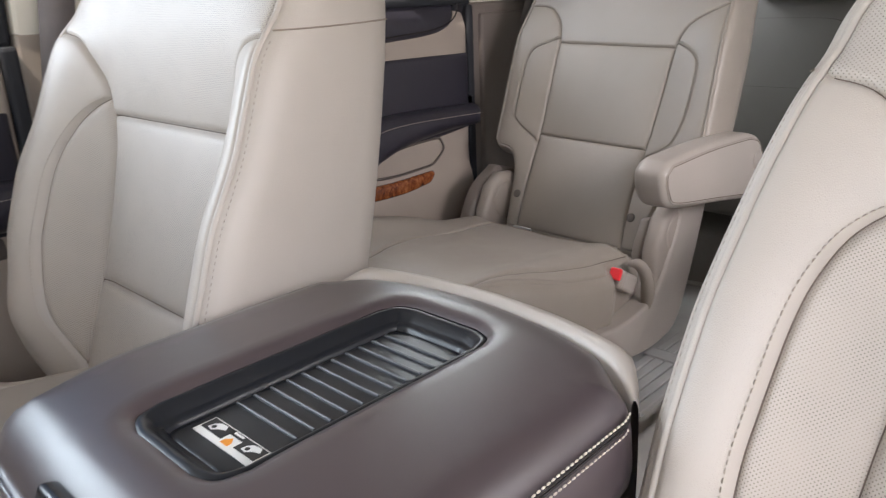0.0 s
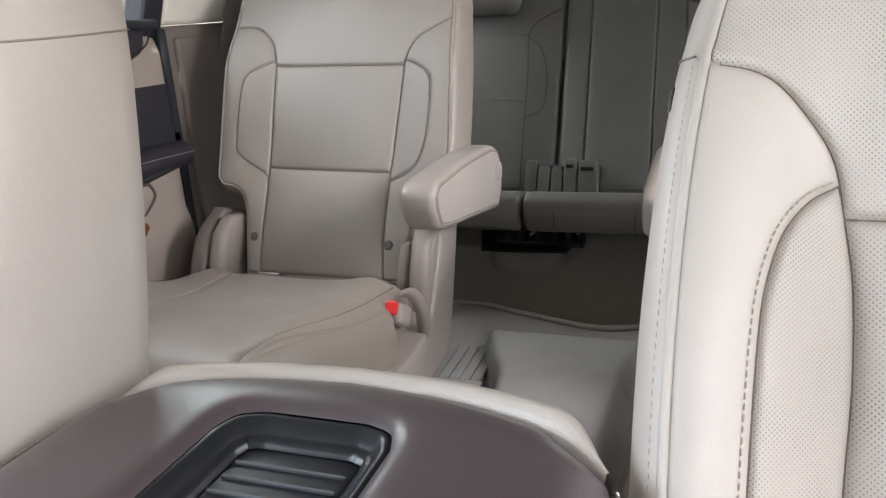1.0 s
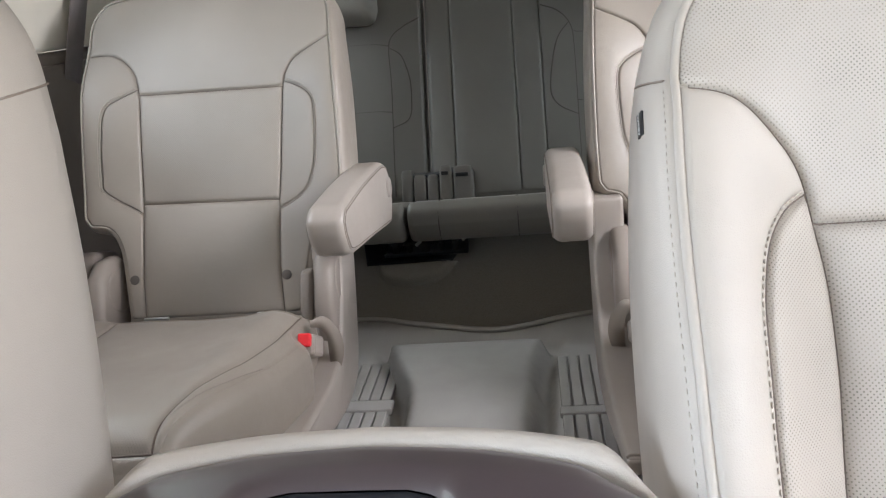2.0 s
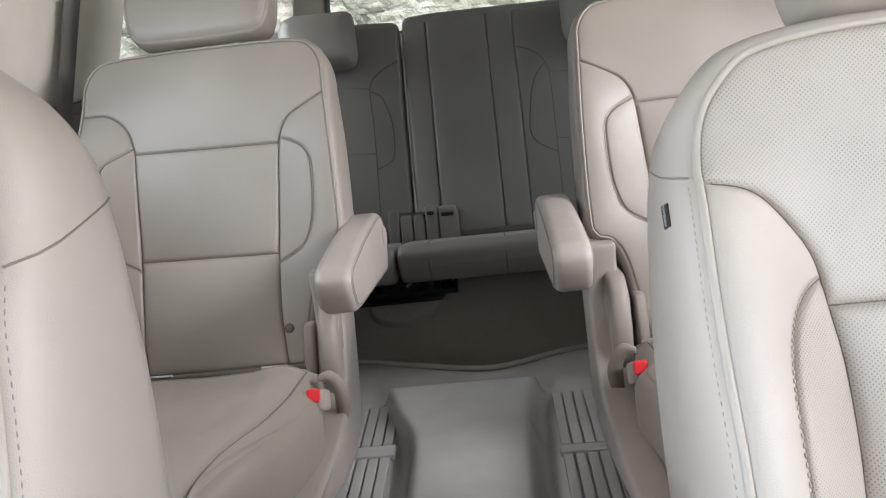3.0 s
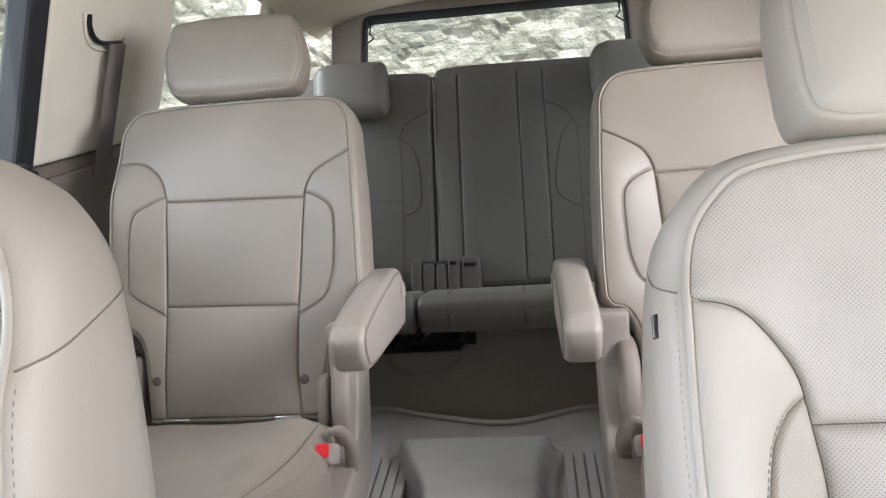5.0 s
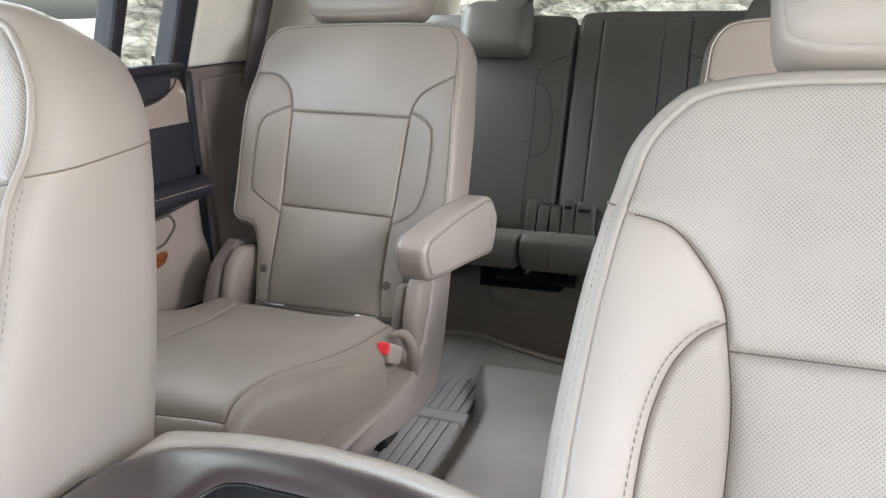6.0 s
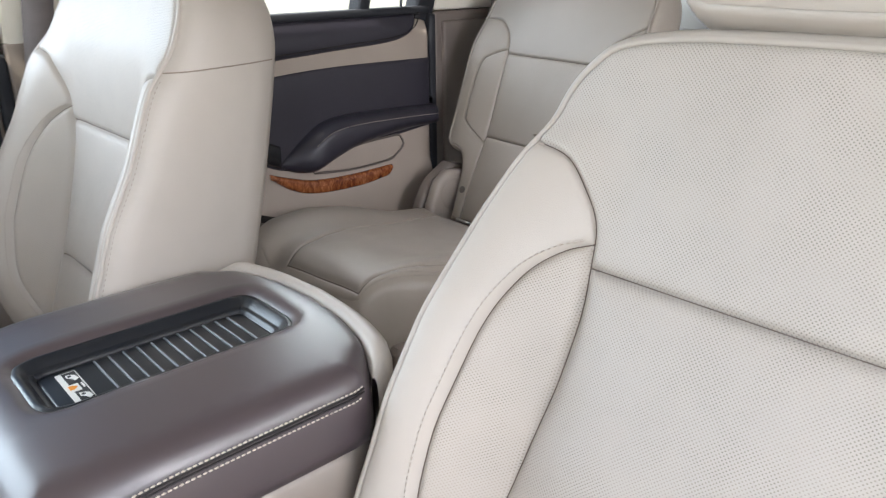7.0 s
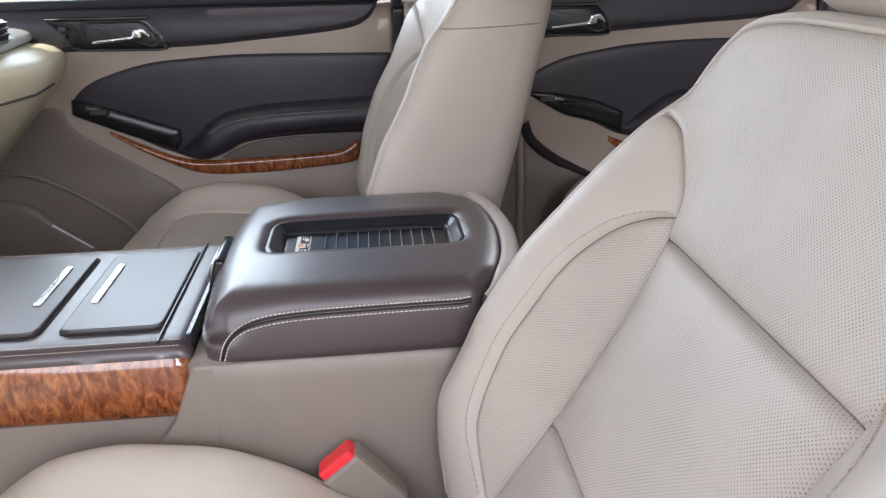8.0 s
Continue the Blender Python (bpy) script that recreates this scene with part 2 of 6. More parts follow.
def table(xs, ys, soft=0.02):
    """A smooth function through rows of numbers."""
    g = np.linspace(min(xs) - 0.1, max(xs) + 0.1, 700)
    y = np.interp(g, xs, ys)
    n = max(1, int(soft / (g[1] - g[0])))
    k = np.exp(-0.5 * (np.arange(-3 * n, 3 * n + 1) / n) ** 2)
    y = np.convolve(np.pad(y, 3 * n, mode="edge"), k / k.sum(), "valid")
    return lambda x: np.interp(x, g, y)


def sstep(x):
    x = np.clip(x, 0, 1)
    return x * x * (3 - 2 * x)


def seg(*pts, n=10):
    """A smooth curve through points (Catmull-Rom)."""
    p = np.array(pts, float)
    if len(p) == 2:
        return p
    q = np.vstack([2 * p[0] - p[1], p, 2 * p[-1] - p[-2]])
    out = []
    for i in range(1, len(q) - 2):
        for t in np.linspace(0, 1, n, endpoint=False):
            a, b, c, d = q[i - 1], q[i], q[i + 1], q[i + 2]
            out.append(0.5 * (2 * b + (c - a) * t + (2 * a - 5 * b + 4 * c - d) * t ** 2 + (3 * b - a - 3 * c + d) * t ** 3))
    out.append(p[-1])
    return np.array(out)


def loop(*segs):
    """Joins curves end to end into one closed outline."""
    out = []
    for s in segs:
        for p in np.asarray(s, float):
            if not out or np.hypot(*(p - out[-1])) > 1e-5:
                out.append(p)
    if np.hypot(*(out[0] - out[-1])) < 1e-5:
        out.pop()
    out = np.array(out)
    x, y = out.T
    return out if (x * np.roll(y, -1) - np.roll(x, -1) * y).sum() > 0 else out[::-1]


def mirror(c):
    return (np.asarray(c) * (-1, 1))[::-1]


def spaced(poly, step, closed=True):
    """An outline with even steps that keeps its corners."""
    p = np.vstack([poly, poly[:1]]) if closed else np.asarray(poly, float)
    out = []
    for a, b in zip(p[:-1], p[1:]):
        k = max(1, int(round(np.linalg.norm(b - a) / step)))
        out += [a + (b - a) * i / k for i in range(k)]
    if not closed:
        out.append(p[-1])
    out = np.array(out)
    keep = [0]
    for i in range(1, len(out)):
        if np.linalg.norm(out[i] - out[keep[-1]]) > step * 0.45:
            keep.append(i)
    return out[keep]


def inside(pts, poly):
    x, y = pts.T
    res = np.zeros(len(pts), bool)
    for (ax, ay), (bx, by) in zip(poly, np.roll(poly, -1, 0)):
        cross = (ay > y) != (by > y)
        with np.errstate(divide="ignore", invalid="ignore"):
            res ^= cross & (x < (bx - ax) * (y - ay) / (by - ay) + ax)
    return res


def away(pts, poly):
    best = np.full(len(pts), 9.0)
    for a, b in zip(poly, np.roll(poly, -1, 0)):
        d = b - a
        t = np.clip(((pts - a) @ d) / max(d @ d, 1e-12), 0, 1)
        best = np.minimum(best, np.linalg.norm(pts - a - t[:, None] * d, axis=1))
    return best


def inward(poly):
    d = np.roll(poly, -1, 0) - np.roll(poly, 1, 0)
    n = np.stack([-d[:, 1], d[:, 0]], 1)
    return n / np.maximum(np.linalg.norm(n, axis=1), 1e-9)[:, None]


class Plane:
    """A surface to build on: u across, v up it, w out of it, over a rounded form f(u, v). side -1 mirrors u."""

    def __init__(self, m, f=None, side=1):
        self.m, self.side = np.array(m), side
        self.f = f or (lambda u, v: np.zeros_like(np.asarray(u, float)))

    def at(self, u, v, w=0.0, absolute=False):
        u, v = np.asarray(u, float), np.asarray(v, float)
        z = (0 if absolute else self.f(u, v)) + w + np.zeros_like(u)
        p = np.stack([u * self.side, v, z, np.ones_like(u)], -1)
        return (p @ self.m.T)[..., :3]

    def faces(self, faces):
        return faces if self.side > 0 else [tuple(f)[::-1] for f in faces]


def leaning(x, y, z, degrees):
    """The frame of a seat back: u to the right, v up and back, w to the front of the seat."""
    s, c = math.sin(radians(degrees)), math.cos(radians(degrees))
    return Matrix(((1, 0, 0, x), (0, s, -c, y), (0, c, s, z), (0, 0, 0, 1)))


def pad(pl, outline, edge=0.007, depth=0.004, crown=0.0, notch=0.002, step=0.008, grid=0.014, holes=(), height=None, skirt=()):
    """A soft panel: an outline filled with a fine net, sunk along its rim where it is sewn."""
    rims = [spaced(outline, step)] + [spaced(h, step) for h in holes]
    pts, edges = [], []
    for rim in rims:
        edges += [(len(pts) + i, len(pts) + (i + 1) % len(rim)) for i in range(len(rim))]
        pts += list(rim)
    rings = [np.zeros((0, 2))]
    for k, rim in enumerate(rims):
        n = inward(rim) * (1 if k == 0 else -1)
        for d in (0.12, 0.35, 0.65, 1.0):
            c = rim + n * edge * d
            dist = np.min([away(c, r) for r in rims], axis=0)
            rings.append(c[dist > 0.9 * edge * d])
    lo, hi = outline.min(0), outline.max(0)
    gx, gy = np.meshgrid(np.arange(lo[0], hi[0], grid), np.arange(lo[1], hi[1], grid))
    gx[::2] += grid / 2
    g = np.stack([gx.ravel(), gy.ravel()], 1)
    g = g[np.min([away(g, r) for r in rims], axis=0) > edge + grid * 0.4]
    inner = np.vstack(rings + [g])
    ok = inside(inner, rims[0])
    for h in rims[1:]:
        ok &= ~inside(inner, h)
    allp = np.vstack([np.array(pts), inner[ok]])
    vs, _, fs, *_ = geometry.delaunay_2d_cdt([Vector(p) for p in allp], edges, [], 0, 1e-7)
    v = np.array([tuple(p) for p in vs])
    f = np.array([t for t in fs if len(t) == 3])
    mid = v[f].mean(1)
    ok = inside(mid, rims[0])
    for h in rims[1:]:
        ok &= ~inside(mid, h)
    f = f[ok]
    a, b, c = v[f[:, 0]], v[f[:, 1]], v[f[:, 2]]
    turn = (b[:, 0] - a[:, 0]) * (c[:, 1] - a[:, 1]) - (b[:, 1] - a[:, 1]) * (c[:, 0] - a[:, 0])
    f[turn < 0] = f[turn < 0][:, ::-1]
    dist = [away(v, r) for r in rims]
    if height:
        w = height(v[:, 0], v[:, 1], *dist)
    else:
        d = np.min(dist, axis=0)
        w = -depth * (1 - np.clip(d / edge, 0, 1)) ** 2 + crown * (1 - np.exp(-d / 0.035)) - notch * (1 - np.clip(d / 0.0024, 0, 1))
    xyz = pl.at(v[:, 0], v[:, 1], w)
    verts, faces, uv = list(xyz), [tuple(t) for t in f], list(v)
    if skirt:
        rim = rims[0]
        n = inward(rim)
        idx = [int(np.argmin(((v - p) ** 2).sum(1))) for p in rim]
        w0 = w[idx]
        for out_, drop, *level in skirt:
            q = rim - n * out_
            start = len(verts)
            verts += list(pl.at(q[:, 0], q[:, 1], -drop, True) if level else pl.at(q[:, 0], q[:, 1], w0 - drop))
            uv += list(q)
            new_idx = list(range(start, start + len(rim)))
            faces += [(idx[(i + 1) % len(rim)], idx[i], new_idx[i], new_idx[(i + 1) % len(rim)]) for i in range(len(rim))]
            idx = new_idx
    return verts, pl.faces(faces), uv


def shell(pl, outline, rings, step=0.012, cap=True):
    """A body lofted through rings of an outline: rows of (inset, w, True if w counts from the form f)."""
    rim = spaced(outline, step)
    n, k = inward(rim), len(rim)
    verts, faces = [], []
    for inset, w, rel in rings:
        q = rim + n * inset
        verts += list(pl.at(q[:, 0], q[:, 1], w, absolute=not rel))
    for r in range(len(rings) - 1):
        for i in range(k):
            j = (i + 1) % k
            faces.append((r * k + i, r * k + j, (r + 1) * k + j, (r + 1) * k + i))
    if cap:
        for r, flip in ((0, True), (len(rings) - 1, False))[:1 if cap == "back" else 2]:
            c = len(verts)
            verts.append(np.mean(verts[r * k:(r + 1) * k], axis=0))
            for i in range(k):
                j = (i + 1) % k
                faces.append((r * k + j, r * k + i, c) if flip else (r * k + i, r * k + j, c))
    return verts, pl.faces(faces)


def dome(pl, outline, radius, front, back, grid=0.012, step=0.007):
    """A cushion shape: an outline that swells to the front and to the back."""
    swell = lambda amount, r: (lambda u, v, d: amount * np.sqrt(np.clip(1 - (1 - np.clip(d / r, 0, 1)) ** 2, 0, 1)) + amount * 0.12 * sstep(d / 0.12))
    a, fa, ua = pad(pl, outline, radius, grid=grid, step=step, height=swell(front, radius))
    b, fb, ub = pad(pl, outline, radius, grid=grid, step=step, height=swell(-back, radius))
    k = len(a)
    return a + b, list(fa) + [tuple(i + k for i in f)[::-1] for f in fb], list(ua) + list(ub)


def tube(path, r=0.002, sides=6, closed=False):
    p = np.asarray(path, float)
    t = np.roll(p, -1, 0) - np.roll(p, 1, 0)
    if not closed:
        t[0], t[-1] = p[1] - p[0], p[-1] - p[-2]
    t /= np.maximum(np.linalg.norm(t, axis=1), 1e-9)[:, None]
    ref = np.array([0.3, 0.2, 0.93])
    verts, faces = [], []
    for a, d in zip(p, t):
        x = np.cross(d, ref)
        if np.linalg.norm(x) < 0.05:
            x = np.cross(d, (1, 0, 0))
        x /= np.linalg.norm(x)
        y = np.cross(d, x)
        verts += [a + r * (x * math.cos(q) + y * math.sin(q)) for q in np.linspace(0, 2 * math.pi, sides, endpoint=False)]
    m = len(p)
    for i in range(m if closed else m - 1):
        for s in range(sides):
            a, b = i * sides + s, i * sides + (s + 1) % sides
            c, d = ((i + 1) % m) * sides + s, ((i + 1) % m) * sides + (s + 1) % sides
            faces.append((a, b, d, c))
    return verts, faces


def along(path, pitch):
    p = np.asarray(path, float)
    d = np.r_[0, np.cumsum(np.linalg.norm(np.diff(p, axis=0), axis=1))]
    s = np.arange(0, d[-1], pitch)
    return np.stack([np.interp(s, d, p[:, i]) for i in range(p.shape[1])], 1)


def stitches(path, pitch=0.006, length=0.0042, r=0.0008):
    """A row of thread stitches along a line in space."""
    a = along(path, pitch)
    verts, faces = [], []
    for i in range(len(a) - 1):
        d = a[i + 1] - a[i]
        d /= max(np.linalg.norm(d), 1e-9)
        k = len(verts)
        v, f = tube([a[i], a[i] + d * length * 0.25, a[i] + d * length * 0.75, a[i] + d * length], r, 5)
        v = np.array(v)
        v[:5] = a[i] + (v[:5] - a[i]) * 0.3
        e = a[i] + d * length
        v[15:] = e + (v[15:] - e) * 0.3
        verts += list(v)
        faces += [tuple(q + k for q in fc) for fc in f]
    return verts, faces


def rbox(centre, size, r=0.004, seg_=2, m=None):
    """A box with rounded edges."""
    bm = bmesh.new()
    bmesh.ops.create_cube(bm, size=1)
    bmesh.ops.scale(bm, vec=size, verts=bm.verts)
    if r:
        bmesh.ops.bevel(bm, geom=bm.edges[:] + bm.verts[:], offset=r, segments=seg_, profile=0.5, affect="EDGES")
    bmesh.ops.transform(bm, matrix=(m or Matrix()), verts=bm.verts)
    bmesh.ops.translate(bm, vec=centre, verts=bm.verts)
    return bm


def prism(poly, m, thick, r=0.004, seg_=2):
    """A flat outline in the frame m (x, y), given thickness along its z, with rounded edges."""
    bm = bmesh.new()
    base = [bm.verts.new((*p, -thick / 2)) for p in poly]
    face = bm.faces.new(base)
    res = bmesh.ops.extrude_face_region(bm, geom=[face])
    bmesh.ops.translate(bm, vec=(0, 0, thick), verts=[g for g in res["geom"] if isinstance(g, bmesh.types.BMVert)])
    bmesh.ops.recalc_face_normals(bm, faces=bm.faces)
    if r:
        sharp = [e for e in bm.edges if e.is_manifold and e.calc_face_angle() > 0.9]
        bmesh.ops.bevel(bm, geom=sharp, offset=r, segments=seg_, profile=0.5, affect="EDGES")
    bmesh.ops.transform(bm, matrix=m, verts=bm.verts)
    return bm


def side_frame(x):
    """A frame on a plane of constant x: its x is the car's y, its y is up, its z is the car's x."""
    return Matrix(((0, 0, 1, x), (1, 0, 0, 0), (0, 1, 0, 0), (0, 0, 0, 1)))


def cyl(a, b, r, sides=16):
    a, b = Vector(a), Vector(b)
    bm = bmesh.new()
    bmesh.ops.create_cone(bm, cap_ends=True, segments=sides, radius1=r, radius2=r, depth=(b - a).length)
    e = [e for e in bm.edges if e.calc_face_angle(0) > 1]
    bmesh.ops.bevel(bm, geom=e, offset=r * 0.15, segments=2, profile=0.5, affect="EDGES")
    bmesh.ops.transform(bm, matrix=Matrix.Translation((a + b) / 2) @ (b - a).to_track_quat("Z", "Y").to_matrix().to_4x4(), verts=bm.verts)
    return bm


def head_block(parent, pl, outline, front, back, mat, label):
    """A headrest: a rounded block with a gusset round it and a sewn front panel."""
    rings = [(0.040, back, False), (0.018, back + 0.006, False), (0.005, back + 0.018, False), (0.0, back + 0.035, False), (0.0, front - 0.035, False), (0.002, front - 0.020, False), (0.006, front - 0.0115, False), (0.02, front - 0.018, False)]
    head = part("headrest", shell(pl, outline, rings, step=0.008, cap="back"), mat, parent, label)
    swell = lambda u, v, d: 0.011 * np.sqrt(np.clip(1 - (1 - np.clip(d / 0.034, 0, 1)) ** 2, 0, 1)) + 0.003 * sstep(d / 0.08)
    part("front_panel", pad(Plane(pl.m @ np.array(Matrix.Translation((0, 0, front - 0.0105))), None, pl.side), inset_of(outline, 0.0065), 0.034, 0, grid=0.012, step=0.008, height=swell), mat, head)
    edge = spaced(inset_of(outline, 0.0150), 0.008)
    lo, hi = edge[:, 1].min() + 0.022, edge[:, 1].max() - 0.03
    for s in (-1, 1):
        q = edge[(edge[:, 0] * s > 0.06) & (edge[:, 1] > lo) & (edge[:, 1] < hi)]
        q = q[np.argsort(q[:, 1])]
        part("stitching", stitches(pl.at(q[:, 0], q[:, 1], front - 0.0028, True), 0.0062, 0.0045, 0.0008), thread_light if mat is leather_tan else thread_grey, head)
    return head


def inset_of(poly, d):
    return poly + inward(poly) * d

# ---------------------------------------------------------------- the shell of the cabin
FLOOR = 0.38
BELT = 1.08


def box(name, lo, hi, mat, label, category, r=0.006):
    lo, hi = Vector(lo), Vector(hi)
    return solo(name, rbox((lo + hi) / 2, hi - lo, r), mat, label, category, "structure", smooth=False)


def floor_sheet():
    """Carpeted floor pan, low in front, stepping up under the third row."""
    ys = np.linspace(-0.9, 3.25, 120)
    zs = table([-0.9, -0.5, 0.8, 1.2, 1.93, 2.02, 2.08, 3.25], [0.55, 0.36, 0.36, 0.37, 0.375, 0.47, 0.56, 0.57], 0.02)(ys)
    xs = np.linspace(-0.88, 0.88, 40)
    verts = [(x, y, z) for y, z in zip(ys, zs) for x in xs]
    k = len(xs)
    faces = [(j * k + i, j * k + i + 1, (j + 1) * k + i + 1, (j + 1) * k + i) for j in range(len(ys) - 1) for i in range(k - 1)]
    return verts, faces


solo("floor", floor_sheet(), carpet, "dark taupe carpeted cabin floor rising under the rear bench", "floor", "structure")


def ceiling_sheet():
    ys = np.linspace(-0.74, 3.2, 60)
    zs = table([-0.74, 0, 1.8, 2.6, 3.2], [1.49, 1.58, 1.58, 1.50, 1.385], 0.1)(ys)
    verts, faces = [], []
    xs = np.linspace(-0.66, 0.66, 25)
    for y, z in zip(ys, zs):
        for x in xs:
            verts.append((x, y, z - 0.10 * (abs(x) / 0.66) ** 4))
    k = len(xs)
    faces = [(j * k + i, (j + 1) * k + i, (j + 1) * k + i + 1, j * k + i + 1) for j in range(len(ys) - 1) for i in range(k - 1)]
    n = len(verts)
    verts += [(x, y, z + 0.05) for x, y, z in verts]
    faces += [tuple(i + n for i in f[::-1]) for f in faces]
    return verts, faces


solo("ceiling", ceiling_sheet(), headlining, "ivory woven headlining over the whole cabin", "ceiling", "structure")

# lower side walls behind the door trims, both sides, and the tail
# passenger wall is darker than the driver's: shade in the gaps put into colour
box("wall_passenger_side", (-0.90, -0.9, 0.30), (-0.835, 3.15, BELT - 0.01), plastic_dark, "lower body side behind the door trims, coloured dark for the shade there", "wall")
box("wall_driver_side_rear", (0.835, 0.86, 0.30), (0.90, 3.15, BELT - 0.01), plastic_taupe, "taupe lower body side beside the rear seats", "wall")
box("wall_tail", (-0.85, 3.12, 0.30), (0.85, 3.18, 1.09), plastic_taupe, "taupe tailgate trim below the rear window", "wall")
box("wall_bulkhead", (-0.85, -0.95, 0.30), (0.85, -0.85, 1.02), plastic_dark, "dark bulkhead under the windscreen", "wall")


def pillar(name, y0, y1, mat, label, side, z0=BELT - 0.02, z1=1.52, lean0=0.0, lean1=0.0, thick=0.05, slope=0.36):
    """A body pillar between two windows, leaning inwards with the glass."""
    s = -side
    x = lambda z: s * (0.80 - (z - BELT) * slope)
    v = []
    for z in (z0, z1):
        sh = (z - z0) / (z1 - z0)
        a, b = y0 + lean0 * sh, y1 + lean1 * sh
        xi = x(z)
        v += [(xi, a, z), (xi, b, z), (xi + s * thick, b, z), (xi + s * thick, a, z)]
    bm = bmesh.new()
    vs = [bm.verts.new(p) for p in v]
    for f in ((0, 1, 5, 4), (1, 2, 6, 5), (2, 3, 7, 6), (3, 0, 4, 7), (0, 3, 2, 1), (4, 5, 6, 7)):
        bm.faces.new([vs[i] for i in f])
    bmesh.ops.recalc_face_normals(bm, faces=bm.faces)
    bmesh.ops.bevel(bm, geom=bm.edges[:], offset=0.008, segments=2, profile=0.5, affect="EDGES")
    return solo(name, bm, mat, label, "pillar", "structure", smooth=False)


for side, tag in ((1, "passenger"), (-1, "driver")):
    pillar("trim_a_pillar_" + tag, -0.62, -0.5, plastic_ivory, "ivory windscreen pillar trim", side, lean0=0.5, lean1=0.5, slope=0.2)
    pillar("trim_b_pillar_" + tag, 0.625 if side > 0 else 0.67, 0.86, plastic_ivory, "ivory centre pillar trim between the doors", side, slope=0.2)
    if side > 0:
        pillar("trim_front_seal_" + tag, 0.598, 0.622, rubber_seal, "black rubber seal along the front door opening", side, slope=0.2)
    pillar("trim_window_post_" + tag, 1.350, 1.380, rubber_seal, "black division bar of the rear door window", side)
    pillar("trim_door_seal_" + tag, 1.518, 1.575, rubber_seal, "black rubber seal along the rear door opening", side, thick=0.05, z0=1.0)
    box("trim_door_jamb_" + tag, (min(-side * 0.79, -side * 0.83), 1.553, 0.42), (max(-side * 0.79, -side * 0.83), 1.574, 1.08), rubber_seal, "black rubber seal down the rear door opening", "seal")
    pillar("trim_c_pillar_" + tag, 1.575, 2.06, plastic_ivory, "ivory rear pillar trim carrying the seat belt", side, z0=1.085)
    pillar("trim_c_pillar_lower_" + tag, 1.575, 2.06, plastic_umber, "dark taupe lower rear pillar trim", side, z0=0.5, z1=1.083, slope=0.0)
    pillar("trim_d_pillar_" + tag, 2.66, 3.14, plastic_ivory, "ivory tail pillar trim beside the rear window", side, z0=1.0)
    s = -side
    box("trim_roof_rail_" + tag, (min(s * 0.62, s * 0.72), -0.3, 1.44), (max(s * 0.62, s * 0.72), 3.1, 1.56), plastic_ivory, "ivory roof rail trim above the side windows", "rail")
    box("trim_quarter_panel_" + tag, (min(s * 0.79, s * 0.84), 1.6, 0.50), (max(s * 0.79, s * 0.84), 3.15, 1.06), plastic_umber, "dark taupe quarter trim beside the third row", "trim")

for side, tag in ((1, "passenger"), (-1, "driver")):
    s = -side
    for i, (a, b) in enumerate(((0.86, 1.350), (1.380, 1.518), (2.06, 2.66)) if side < 0 else ((-0.3, 0.598), (0.86, 1.350), (1.380, 1.518), (2.06, 2.66))):
        v = [(s * 0.815, a, BELT), (s * 0.815, b, BELT), (s * 0.675, b, 1.48), (s * 0.675, a, 1.48)]
        g = solo(f"window_{i + 1}_{tag}", (v, [(0, 1, 2, 3)]), glass, "clear side window glass", "window", "structure", smooth=False)
        g.visible_shadow = False


def rear_window():
    m = Matrix(((1, 0, 0, 0), (0, math.sin(radians(30)), -math.cos(radians(30)), 3.09), (0, math.cos(radians(30)), math.sin(radians(30)), 1.2), (0, 0, 0, 1)))
    pl = Plane(m)
    c = lambda a, b, lo, hi, r: loop(seg((a + r, lo), (b - r, lo)), seg((b - r, lo), (b - 0.29 * r, lo + 0.29 * r), (b, lo + r)), seg((b, lo + r), (b, hi - r)),
                                     seg((b, hi - r), (b - 0.29 * r, hi - 0.29 * r), (b - r, hi)), seg((b - r, hi), (a + r, hi)), seg((a + r, hi), (a + 0.29 * r, hi - 0.29 * r), (a, hi - r)),
                                     seg((a, hi - r), (a, lo + r)), seg((a, lo + r), (a + 0.29 * r, lo + 0.29 * r), (a + r, lo)))
    t = thing("window_rear", (0, 3.1, 1.2), "tailgate window in a dark taupe moulded frame", "window", kind="structure")
    hole = c(-0.48, 0.48, -0.09, 0.185, 0.03)
    part("window_frame", pad(pl, c(-0.60, 0.60, -0.15, 0.25, 0.06), 0.012, 0.01, holes=(hole,), grid=0.05), plastic_taupe, t)
    inner = shell(pl, hole, [(0, -0.002, False), (0.008, -0.012, False), (0.01, -0.05, False)], cap=False)
    part("seal", inner, rubber_seal, t)
    x, y = np.array([(-0.49, -0.10), (0.49, -0.10), (0.49, 0.2), (-0.49, 0.2)]).T
    g = part("pane", (list(pl.at(x, y, -0.04)), [(0, 1, 2, 3)]), glass, t, "clear tailgate glass", smooth=False)
    g.visible_shadow = False
    for s in (-1, 1):
        p = [(s * 0.455, 0.175), (s * 0.455, 0.135), (s * 0.457, 0.12), (s * 0.44, 0.10), (s * 0.475, 0.075)]
        part("defroster_wire", tube([pl.at(*q, -0.02) for q in p], 0.0035), plastic_black, t, "black defroster lead at the glass edge")
    return t


rear_window()

# ---------------------------------------------------------------- front seats
def inset(poly, d):
    return poly + inward(poly) * d


